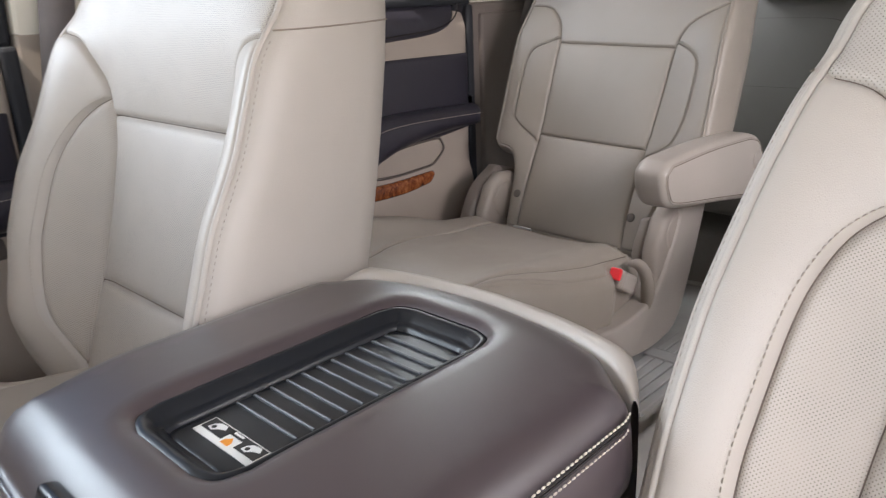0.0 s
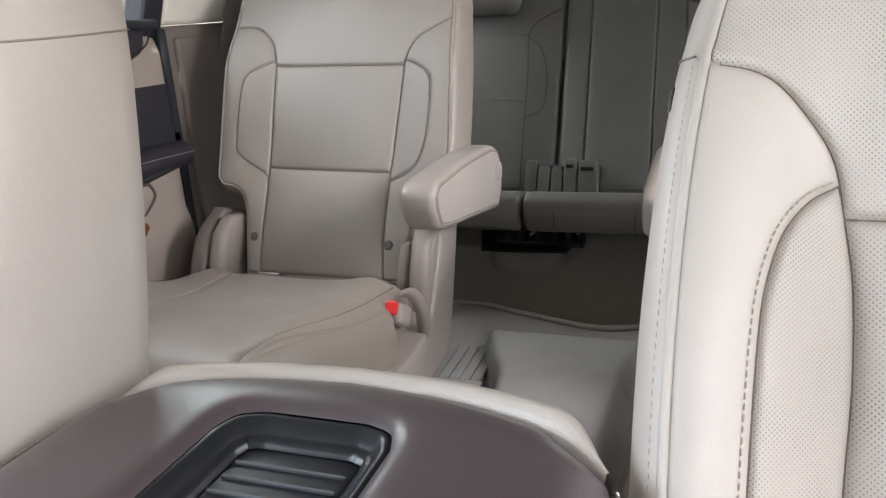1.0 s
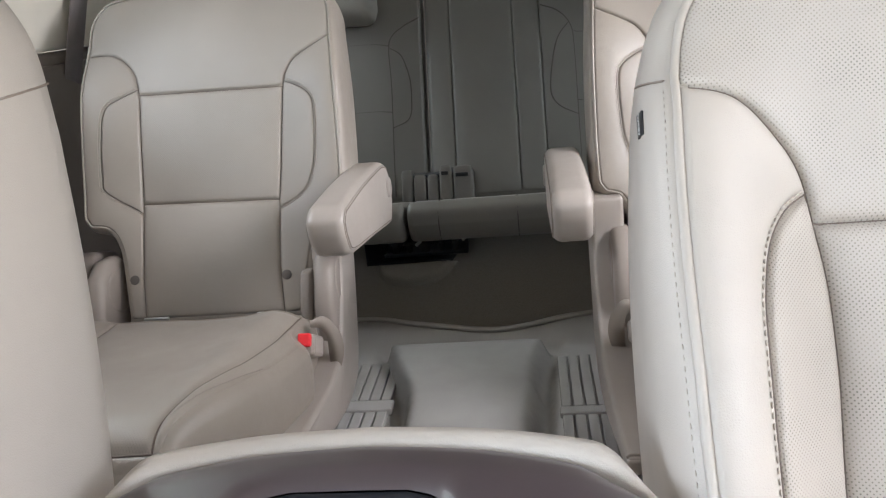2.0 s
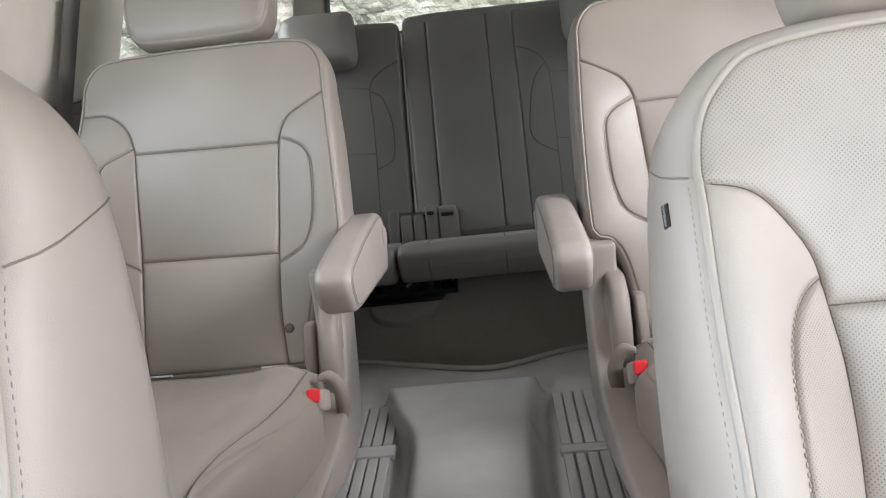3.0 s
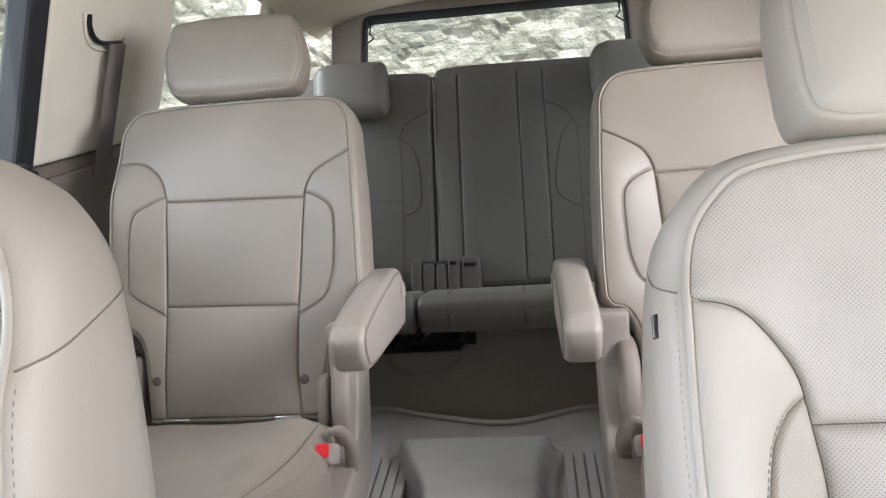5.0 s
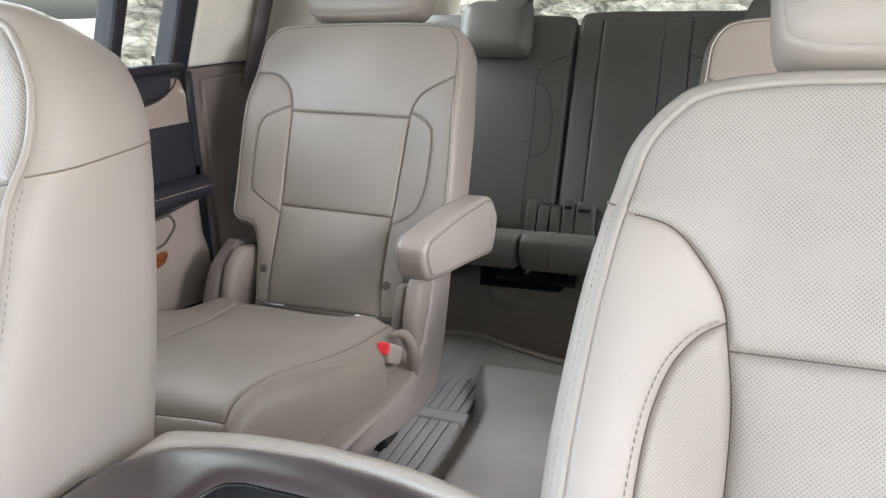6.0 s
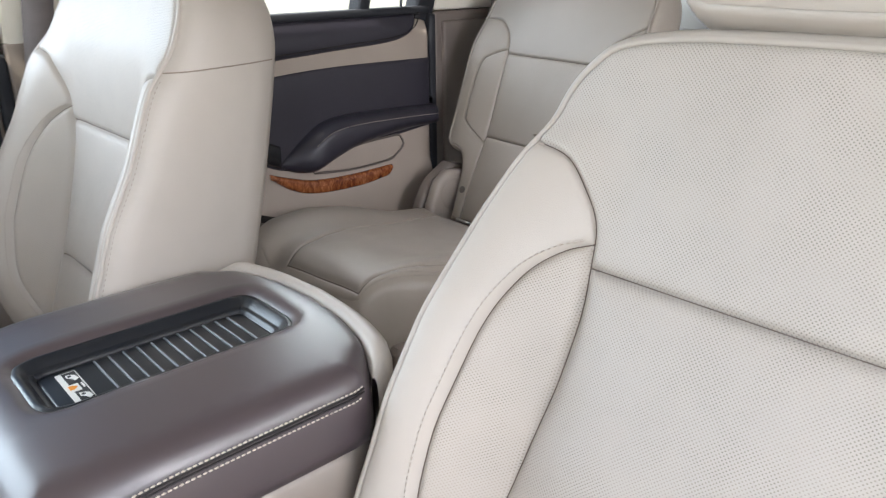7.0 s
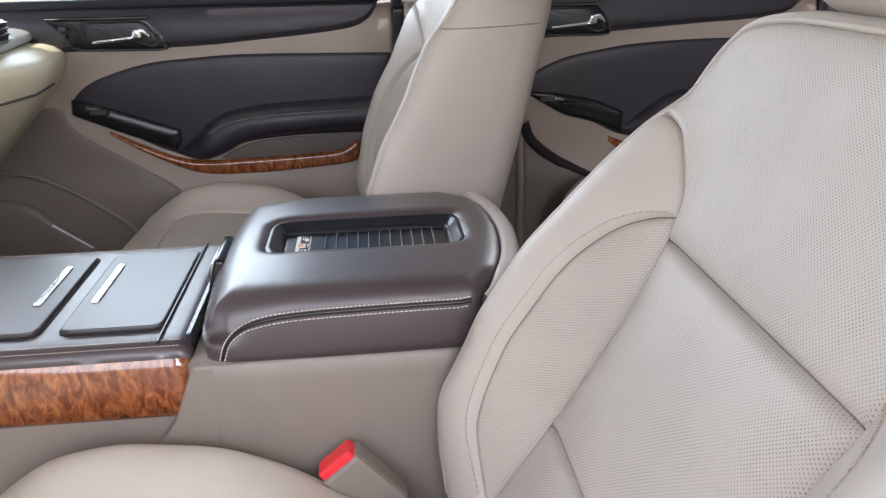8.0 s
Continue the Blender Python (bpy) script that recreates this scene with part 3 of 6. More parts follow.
F_EDGE = seg((0.20, -0.03), (0.232, 0.03), (0.246, 0.10), (0.250, 0.20), (0.250, 0.30), (0.246, 0.39), (0.238, 0.475))
F_TOP = seg((0.238, 0.475), (0.2265, 0.5235), (0.2035, 0.556), (0.176, 0.574), (0.12, 0.5835), (0.05, 0.586), (0.0, 0.5865))
F_BASE = loop(F_EDGE, F_TOP, mirror(F_TOP), mirror(F_EDGE), seg((-0.20, -0.03), (0.20, -0.03)))
F_B = table([-0.05, 0.0, 0.05, 0.10, 0.20, 0.29, 0.39, 0.445, 0.468, 0.488, 0.53, 0.6], [0.01, 0.02, 0.05, 0.078, 0.088, 0.080, 0.053, 0.034, 0.020, 0.004, 0.0, 0.0], 0.012)
F_L = table([-0.05, 0.05, 0.16, 0.37, 0.5, 0.56, 0.6], [0.01, 0.012, 0.0, 0.0, -0.003, -0.014, -0.022], 0.02)
F_CREST = table([-0.05, 0.37, 0.45, 0.5, 0.56, 0.6], [0.0, 0.0, 0.004, 0.013, 0.034, 0.043], 0.02)


def front_form(u, v, sink=0.0, crest=0.0):
    return F_B(v) * sstep((np.abs(u) - 0.128) / 0.100) + F_L(v) + crest * F_CREST(v) - sink * sstep((0.50 - np.asarray(v)) / 0.16)


seam_tan = material("tan_seam_thread", (0.27, 0.22, 0.18), 0.8)


def front_seat(x, y, z, lean, side, cushion_y, label, sink=0.0, thin=0.0, cz=0.697, crest=1.0, taper=0.0, tall=0.0):
    """A front bucket seat; side 1 has its airbag tag and inner flank towards the left of its own u axis."""
    t = thing("front_seat", (x, cushion_y + 0.3, FLOOR), label, "car seat", "front seats")
    m = leaning(x, y, z, lean)
    F_OUT = F_BASE + np.stack([0 * F_BASE[:, 0], tall * np.clip((F_BASE[:, 1] - 0.475) / 0.11, 0, 1)], 1)
    pl = Plane(m, lambda u, v: front_form(u, v, sink, crest), side)
    back = part("backrest", shell(pl, F_OUT, [(0.050 + taper, thin - 0.135, False), (0.018 + taper, thin - 0.129, False), (0.002 + taper, thin - 0.114, False), (-0.004 + taper, thin - 0.092, False), (-0.006 + 0.5 * taper, -0.06, True), (-0.006 + 0.2 * taper, -0.035, True), (-0.001, -0.017, True), (0.005, -0.007, True), (0.013, -0.003, True), (0.03, -0.010, True)], cap="back"), leather_tan, t, "tan leather backrest body")
    e = inset(F_OUT, 0.013)
    # inner rim curves, right half
    right = e[(e[:, 0] > 0)]
    rim_r = right[np.argsort(right[:, 1])]
    low = rim_r[(rim_r[:, 1] < 0.473) & (rim_r[:, 0] > 0.15)]
    top_half = e[(e[:, 1] >= 0.473)]
    top_arc = top_half[np.argsort(-np.arctan2(top_half[:, 1] - 0.40, top_half[:, 0]))][::-1]
    c1 = low[-1]
    part("foam", pad(pl, loop(e), 0.008, 0, grid=0.02, step=0.012, height=lambda u, v, d: np.zeros_like(u) - 0.0105), leather_tan, t)
    shoulder = seg(tuple(c1), (0.190, 0.457), (0.164, 0.431), (0.149, 0.406), (0.1425, 0.372))
    ins = seg((0.1425, 0.372), (0.137, 0.33), (0.1365, 0.272), (0.140, 0.22), (0.1435, 0.16))
    ins2 = seg((0.1435, 0.16), (0.1445, 0.09), (0.148, 0.01))
    dec = seg((0.146, 0.392), (0.163, 0.380), (0.178, 0.359), (0.187, 0.332), (0.192, 0.30), (0.195, 0.24), (0.196, 0.19), (0.193, 0.14), (0.184, 0.10), (0.168, 0.068), (0.149, 0.045))
    flat_t = seg((-0.1425, 0.372), (0.1425, 0.372))
    part("top_panel", pad(pl, loop(top_arc, mirror(shoulder)[::-1], flat_t, shoulder[::-1]), 0.009, 0.006, 0.003), leather_perf, t, "perforated tan leather upper panel")
    part("centre_panel", pad(pl, loop(flat_t[::-1], mirror(ins)[::-1], seg((-0.1435, 0.16), (0.1435, 0.16)), ins[::-1]), 0.013, 0.006, 0.008), leather_perf, t, "perforated tan leather centre panel")
    part("lower_panel", pad(pl, loop(seg((0.1435, 0.16), (-0.1435, 0.16)), mirror(ins2)[::-1], seg((-0.148, 0.01), (0.148, 0.01)), ins2[::-1]), 0.011, 0.006, 0.006), leather_perf, t, "perforated tan leather lower panel")
    k = int(np.argmin(np.abs(shoulder[:, 1] - 0.392)))
    for s in (1, -1):
        w = (lambda c: c) if s > 0 else mirror
        lw = low[::-1]
        out = loop(shoulder[k::-1], lw, seg(tuple(lw[-1]), (0.148, 0.01)), seg((0.148, 0.01), (0.149, 0.045)), dec[::-1])
        inn = loop(dec, ins2[::-1][int(len(ins2) * 0.3):], ins[::-1], shoulder[::-1][:len(shoulder) - k])
        if s < 0:
            out, inn = loop(mirror(out)), loop(mirror(inn))
        part("side_bolster", pad(pl, out, 0.007, 0.006), leather_tan, t, "smooth tan leather side bolster")
        part("bolster_inlay", pad(pl, inn, 0.010, 0.006, 0.004), leather_finely, t, "finely perforated bolster inlay")
        d = np.array(dec) + (0.0045, 0.0)
        part("stitching", stitches(pl.at(s * d[:, 0], d[:, 1], 0.0005), 0.0058, 0.004, 0.0007), thread_tan, t)
    for q in (flat_t, seg((-0.1435, 0.16), (0.1435, 0.16))):
        q = spaced(q, 0.01, False)
        part("seam", tube(pl.at(q[:, 0], q[:, 1], -0.0078), 0.0010), seam_dark, t)
    for s in (1, -1):
        for q in (shoulder, np.vstack([ins, ins2]), dec):
            part("seam", tube(pl.at(s * q[:, 0], q[:, 1], -0.0076), 0.0009), seam_dark, t)
    rim = spaced(inset(F_OUT, 0.0125), 0.008)
    rim = rim[rim[:, 1] > 0.0]
    rim = rim[np.argsort(np.arctan2(rim[:, 0], rim[:, 1] - 0.25))]
    part("piping", tube(pl.at(rim[:, 0], rim[:, 1], -0.0038), 0.0032), leather_tan, t, "tan leather welt round the backrest")
    edge2 = inset(F_OUT, 0.0052)
    for s in (1, -1):
        q = edge2[(edge2[:, 0] * s > 0.15) & (edge2[:, 1] > 0.0) & (edge2[:, 1] < 0.47)]
        q = q[np.argsort(q[:, 1])]
        part("stitching", stitches(pl.at(q[:, 0], q[:, 1], -0.0070), 0.0062, 0.0036, 0.0005), thread_grey if side < 0 else thread_tan, t)
        # seam over the flank, from the shoulder back
        a = []
        for i, w_ in enumerate(np.linspace(-0.004, thin - 0.114, 16)):
            v_ = 0.470 + 0.038 * i / 15
            u_ = np.interp(v_, [0.475, 0.5235], [0.238, 0.2265]) + np.interp(-w_, [0.007, 0.017, 0.035, 0.06, 0.10 - thin, 0.122 - thin], [-0.005, 0.0024, 0.0070 - 0.2 * taper, 0.0070 - 0.5 * taper, 0.0052 - taper, -0.0008 - taper])
            a.append(pl.at(s * u_, v_, w_))
        part("flank_seam", tube(np.array(a), 0.0008), seam_tan, t)
    # headrest on its two posts
    hx = 0.131
    hp = Plane(m @ Matrix.Translation((0, tall - 0.010, -0.030)), None, side)
    ho = loop(seg((-hx + 0.03, 0.588), (0, 0.586), (hx - 0.03, 0.588)), seg((hx - 0.03, 0.588), (hx - 0.006, 0.597), (hx + 0.002, 0.622)), seg((hx + 0.002, 0.622), (hx + 0.004, 0.70), (hx - 0.012, 0.765)),
              seg((hx - 0.012, 0.765), (hx - 0.03, 0.790), (hx - 0.06, 0.798), (0, 0.802), (-hx + 0.06, 0.798), (-hx + 0.03, 0.790), (-hx + 0.012, 0.765)),
              seg((-hx + 0.012, 0.765), (-hx - 0.004, 0.70), (-hx - 0.002, 0.622)), seg((-hx - 0.002, 0.622), (-hx + 0.006, 0.597), (-hx + 0.03, 0.588)))
    head = head_block(t, Plane(m @ Matrix.Translation((0, tall, 0)), None, side), ho, 0.042, -0.062, leather_tan, "tan leather headrest")
    for s in (-1, 1):
        a, b = hp.at(s * 0.065, 0.55, 0.0), hp.at(s * 0.065, 0.63, 0.0)
        part("post", cyl(a, b, 0.006), steel, head, "steel headrest post")
        a, b = hp.at(s * 0.065, 0.572, 0.0), hp.at(s * 0.065, 0.588, 0.0)
        part("guide", cyl(a, b, 0.013), plastic_taupe, head)
    # cushion
    tilt = radians(4)
    cm = Matrix.Translation((x, cushion_y, cz)) @ Matrix.Rotation(-tilt, 4, "X")
    cb = table([-0.02, 0.04, 0.12, 0.40, 0.52], [-0.035, -0.004, 0.0, -0.012, -0.02], 0.02)
    ce_ = table([-0.02, 0.02, 0.05, 0.12, 0.23, 0.30, 0.335, 0.45], [0.0, 0.010, 0.024, 0.038, 0.036, 0.014, -0.006, -0.05], 0.02)
    cform = lambda u, v: ce_(v) * sstep((np.abs(u) - 0.13) / 0.085) + cb(v) - 0.03 * sstep((np.abs(u) - 0.215) / 0.05)
    cp = Plane(cm, cform, side)
    co = loop(seg((-0.20, -0.03), (0, -0.04), (0.20, -0.03)), seg((0.20, -0.03), (0.236, -0.005), (0.248, 0.05)), seg((0.248, 0.05), (0.243, 0.25), (0.20, 0.50)), seg((0.20, 0.50), (-0.20, 0.50)),
              seg((-0.20, 0.50), (-0.243, 0.25), (-0.248, 0.05)), seg((-0.248, 0.05), (-0.236, -0.005), (-0.20, -0.03)))
    part("cushion", shell(cp, co, [(0.03, -0.17, False), (0.01, -0.15, False), (0.0, -0.09, False), (0.0, -0.035, True), (0.005, -0.015, True), (0.014, -0.004, True), (0.02, -0.003, True), (0.04, -0.012, True)], cap="back"), leather_tan, t, "tan leather seat cushion body")
    ce = inset(co, 0.02)
    cr = seg((0.135, 0.49), (0.142, 0.30), (0.140, 0.12), (0.128, 0.075), (0.10, 0.055))
    rim2 = spaced(ce, 0.008)
    inner = loop(cr, seg((0.10, 0.055), (0, 0.05), (-0.10, 0.055)), mirror(cr), seg((-0.135, 0.49), (0.135, 0.49)))
    part("cushion_panel", pad(cp, inner, 0.009, 0.005, 0.003), leather_perf, t, "perforated tan leather cushion panel")
    part("cushion_border", pad(cp, loop(ce), 0.008, 0.003, holes=(inner,)), leather_tan, t, "smooth tan leather cushion border")
    part("seat_base", rbox((x, cushion_y + 0.26, 0.49), (0.44, 0.44, 0.20), 0.02), plastic_taupe, t, "taupe plastic seat base", smooth=False)
    # airbag tag sewn to the outer flank nearest the aisle
    if side > 0:
        a = pl.at(-0.2462, 0.438, -0.043)
        up = pl.at(-0.2450, 0.457, -0.043) - a
        fw = pl.at(-0.244, 0.438, -0.031) - a
        n = np.cross(up, fw)
        n /= np.linalg.norm(n)
        n = n if n[0] < 0 else -n
        tagm = part("airbag_tag", ([a + n * 0.003, a + fw * 1.0 + n * 0.003, a + fw * 1.0 + up + n * 0.003, a + up + n * 0.003, a + n * 0.000, a + fw + n * 0.000, a + fw + up + n * 0.000, a + up + n * 0.000],
                                   [(0, 1, 2, 3), (7, 6, 5, 4), (0, 4, 5, 1), (1, 5, 6, 2), (2, 6, 7, 3), (3, 7, 4, 0)]), plastic_black, t, "small black woven airbag tag", smooth=False)
        cu = bpy.data.curves.new("printed_word", "FONT")
        cu.body, cu.size, cu.align_x, cu.align_y = "AIRBAG", 0.0055, "CENTER", "CENTER"
        text = bpy.data.objects.new("printed_word", cu)
        me = bpy.data.meshes.new_from_object(text)
        bpy.data.objects.remove(text)
        uu, ff = Vector(up).normalized(), Vector(fw).normalized()
        c_ = Vector(a + up * 0.5 + fw * 0.5 + n * 0.0038)
        me.transform(Matrix.Translation(c_ - base_of(t)) @ Matrix(((uu.x, -ff.x, n[0], 0), (uu.y, -ff.y, n[1], 0), (uu.z, -ff.z, n[2], 0), (0, 0, 0, 1))))
        me.materials.append(label_white)
        word = new("printed_word", me)
        word.parent = tagm
    return t


front_seat(0.43, 0.626, 0.62, 27, 1, 0.14, "tan leather driver's seat with perforated centre panels")
front_seat(-0.43, 0.537, 0.626, 14.5, -1, 0.10, "tan leather front passenger seat with perforated centre panels", 0.022, -0.014, 0.716, 0.15, 0.010, 0.027)

# ---------------------------------------------------------------- second row chairs
def second_outline(wide):
    """The backrest's edge on one side, counted from its centre line."""
    edge = seg((wide, 0.190), (wide + 0.001, 0.27), (wide - 0.002, 0.40), (wide - 0.009, 0.495))
    top = seg((wide - 0.009, 0.495), (wide - 0.014, 0.548), (wide - 0.034, 0.583), (wide - 0.065, 0.598), (0.10, 0.603), (0.0, 0.604))
    low = seg((0.160, 0.0), (0.166, 0.04), (0.174, 0.09), (0.183, 0.135), (0.198, 0.163), (wide - 0.016, 0.170), (wide, 0.190))
    return low, edge, top


S_RIGHT, S_LEFT = second_outline(0.236), second_outline(0.245)
S_OUT = loop(*S_RIGHT, *[mirror(c) for c in S_LEFT[::-1]], seg((-0.160, 0.0), (0.160, 0.0)))
S_L = table([-0.05, 0.02, 0.09, 0.22, 0.40, 0.52, 0.57, 0.62], [0.02, 0.016, 0.010, -0.010, 0.0, 0.0, -0.010, -0.02], 0.025)


def second_form(u, v):
    return 0.020 * sstep((np.abs(u) - 0.115) / 0.10) * sstep((v - 0.10) / 0.12) * sstep((0.52 - v) / 0.12) + S_L(v)


def second_row_seat(x, side, label):
    t = thing("second_row_seat", (x, 1.25, FLOOR), label, "car seat", "second row captain chairs")
    m = leaning(x, 1.448, 0.62, 22)
    pl = Plane(m, second_form, side)
    part("backrest", shell(pl, S_OUT, [(0.04, -0.115, False), (0.012, -0.108, False), (0.002, -0.09, False), (0.0, -0.07, False), (0.0, -0.026, True), (0.002, -0.014, True), (0.006, -0.005, True), (0.012, -0.003, True), (0.025, -0.010, True)], cap="back"), leather_rear, t, "taupe leather backrest body")
    e = inset(S_OUT, 0.011)
    part("foam", pad(pl, loop(e), 0.008, 0, grid=0.02, step=0.012, height=lambda u, v, d: np.zeros_like(u) - 0.0085), leather_rear, t)
    top = e[e[:, 1] >= 0.49]
    top = top[np.argsort(np.arctan2(top[:, 1] - 0.40, top[:, 0]))]
    flip = lambda c: mirror(c)[::-1]
    curves = {}
    for s in (1, -1):
        r = e[e[:, 0] * s > 0] * (s, 1)
        rim = r[(r[:, 1] > 0.182) & (r[:, 1] < 0.49) & (r[:, 0] > 0.2)]
        rim = rim[np.argsort(rim[:, 1])]
        lowr = r[(r[:, 1] < 0.182) & (r[:, 1] > 0.012) & (r[:, 0] > 0.1)]
        lowr = lowr[np.argsort(lowr[:, 0] * 0.5 + lowr[:, 1])]
        c1 = tuple(rim[-1])
        if s > 0:
            shoulder = seg(c1, (0.172, 0.461), (0.150, 0.447), (0.136, 0.427), (0.129, 0.402))
            i1 = seg((0.129, 0.402), (0.120, 0.30), (0.112, 0.207))
            i2 = seg((0.112, 0.207), (0.114, 0.10), (0.121, 0.012))
            dec = seg((0.131, 0.412), (0.150, 0.404), (0.174, 0.388), (0.186, 0.362), (0.184, 0.288), (0.177, 0.250), (0.160, 0.217), (0.1122, 0.190))
        else:
            shoulder = seg(c1, (0.185, 0.484), (0.160, 0.470), (0.142, 0.446), (0.134, 0.408))
            i1 = seg((0.134, 0.408), (0.136, 0.30), (0.137, 0.214))
            i2 = seg((0.137, 0.214), (0.133, 0.10), (0.127, 0.012))
            dec = seg((0.1345, 0.420), (0.165, 0.404), (0.190, 0.386), (0.200, 0.345), (0.203, 0.262), (0.195, 0.235), (0.1365, 0.197))
        curves[s] = shoulder, i1, i2, dec, rim, lowr
    (sh_r, i1_r, i2_r, *_r1), (sh_l, i1_l, i2_l, *_r2) = curves[1], curves[-1]
    flat = seg((-0.134, 0.408), (0.129, 0.402))
    mid = seg((-0.137, 0.214), (0.112, 0.207))
    part("top_panel", pad(pl, loop(top, flip(sh_l), flat, sh_r[::-1]), 0.006, 0.003, 0.003), leather_rear, t, "smooth taupe leather upper panel")
    part("centre_panel", pad(pl, loop(flat[::-1], flip(i1_l), mid, i1_r[::-1]), 0.008, 0.003, 0.006), leather_rear_perf, t, "finely perforated centre panel")
    part("lower_panel", pad(pl, loop(mid[::-1], flip(i2_l), seg((-0.127, 0.012), (0.121, 0.012)), i2_r[::-1]), 0.008, 0.003, 0.007), leather_rear, t, "smooth taupe leather lower panel")
    for s in (1, -1):
        shoulder, i1, i2, dec, rim, lowr = curves[s]
        k = int(np.argmin(np.abs(shoulder[:, 1] - dec[0, 1])))
        low_dec = i2[i2[:, 1] < dec[-1, 1]]
        out = loop(shoulder[k::-1], rim[::-1], lowr[::-1], seg(tuple(lowr[0]), tuple(i2[-1])), low_dec[::-1], dec[::-1])
        inn = loop(dec, i2[i2[:, 1] >= dec[-1, 1]][::-1], i1[::-1], shoulder[::-1][:len(shoulder) - k])
        if s < 0:
            out, inn = loop(mirror(out)), loop(mirror(inn))
        part("side_bolster", pad(pl, out, 0.005, 0.003, 0.001), leather_rear, t)
        part("bolster_inlay", pad(pl, inn, 0.005, 0.003, 0.004), leather_rear, t)
        d = np.array(dec) + (0.004, 0.001)
        part("stitching", stitches(pl.at(s * d[:, 0], d[:, 1], 0.0005), 0.0055, 0.004, 0.0007), thread_tan, t)
        part("piping", tube(pl.at(s * (dec[:, 0] + 0.001), dec[:, 1], -0.0012), 0.0013), welt_rear, t)
        for q in (shoulder, np.vstack([i1, i2])):
            part("seam", tube(pl.at(s * q[:, 0], q[:, 1], -0.0045), 0.0007), seam_dark, t)
        bu, bv = (0.126, 0.075) if s > 0 else (-0.147, 0.081)
        b, b2 = pl.at(bu, bv, -0.006), pl.at(bu, bv, 0.002)
        part("bolt_cap", cyl(b, b2, 0.0085), bolt_grey, t, "round taupe bolt cap")
        # recliner cover beside the foot of the backrest
        rp = [(1.405, 0.56), (1.405, 0.66), (1.43, 0.715), (1.465, 0.738), (1.505, 0.735), (1.535, 0.70), (1.54, 0.60), (1.50, 0.54)]
        xo = x + s * side * 0.199
        part("recliner_cover", prism(rp, side_frame(xo), 0.034, 0.012, 3), plastic_taupe, t, "taupe plastic recliner cover")
        part("recliner_disc", cyl((xo - 0.019, 1.475, 0.68), (xo + 0.019, 1.475, 0.68), 0.040, 24), plastic_taupe, t)
        g = pl.at(s * 0.10, 0.012, 0.012)
        part("child_seat_anchor", rbox(g, (0.045, 0.006, 0.006), 0.002), steel, t, "small steel child seat anchor bar")
    for q in (flat, mid):
        q = spaced(q, 0.01, False)
        part("seam", tube(pl.at(q[:, 0], q[:, 1], -0.0046), 0.0008), seam_dark, t)
    op = loop(seg((1.36, 0.50), (1.385, 0.60), (1.43, 0.70), (1.50, 0.745)), seg((1.50, 0.745), (1.58, 0.70), (1.58, 0.50)), seg((1.58, 0.50), (1.36, 0.50)))
    part("outer_shield", prism(op[::2], side_frame(x - side * 0.238), 0.036, 0.010, 3), plastic_umber, t, "dark taupe outer side shield")
    rp = spaced(inset(S_OUT, 0.0105), 0.008)
    rp = rp[rp[:, 1] > 0.17]
    rp = rp[np.argsort(np.arctan2(rp[:, 0], rp[:, 1] - 0.35))]
    part("piping", tube(pl.at(rp[:, 0], rp[:, 1], -0.001), 0.002), welt_rear, t)
    # headrest
    hp = Plane(m @ Matrix.Translation((-0.006 * side, 0.000, -0.04)), None, side)
    hx = 0.134
    ho = loop(seg((-hx + 0.035, 0.606), (0, 0.604), (hx - 0.035, 0.606)), seg((hx - 0.035, 0.606), (hx - 0.012, 0.617), (hx, 0.641)), seg((hx, 0.641), (hx + 0.004, 0.682), (hx - 0.010, 0.738)),
              seg((hx - 0.010, 0.738), (hx - 0.028, 0.757), (0, 0.764), (-hx + 0.028, 0.757), (-hx + 0.010, 0.738)), seg((-hx + 0.010, 0.738), (-hx - 0.004, 0.682), (-hx, 0.641)), seg((-hx, 0.641), (-hx + 0.012, 0.617), (-hx + 0.035, 0.606)))
    head = head_block(t, hp, ho, 0.050, -0.048, leather_rear, "taupe leather headrest")
    for s in (-1, 1):
        part("post", cyl(hp.at(s * 0.06, 0.56, 0), hp.at(s * 0.06, 0.63, 0), 0.006), steel, head)
    # cushion, dropping towards the backrest
    cm = Matrix.Translation((x, 0.985, 0.700)) @ Matrix.Rotation(-radians(6), 4, "X")
    cb = table([-0.05, -0.02, 0.0, 0.03, 0.09, 0.30, 0.45], [-0.095, -0.060, -0.022, -0.005, 0.0, -0.004, 0.0], 0.012)
    cform = lambda u, v: cb(v) + 0.0016 * np.sin(u * 31 + 1.6 * np.sin(v * 19)) * np.sin(v * 27 + u * 9) + 0.008 * sstep((np.abs(u) - 0.07) / 0.06) * sstep(v / 0.12) * np.where(u < 0, sstep((0.32 - v) / 0.16), 1.0) - 0.024 * sstep((u - 0.122) / 0.085) + (0.024 - 0.3 * cb(v)) * sstep((-u - 0.135) / 0.06) * (0.25 + 0.75 * sstep((0.36 - v) / 0.22))
    cp = Plane(cm, cform, side)
    co = loop(seg((-0.21, -0.035), (-0.05, -0.038), (0.112, -0.024)), seg((0.112, -0.024), (0.132, -0.012), (0.141, 0.028)), seg((0.141, 0.028), (0.172, 0.11), (0.193, 0.20), (0.205, 0.285), (0.203, 0.312), (0.186, 0.340), (0.184, 0.42)), seg((0.184, 0.42), (-0.205, 0.42)),
              seg((-0.205, 0.42), (-0.232, 0.25), (-0.240, 0.02)), seg((-0.240, 0.02), (-0.234, -0.02), (-0.21, -0.035)))
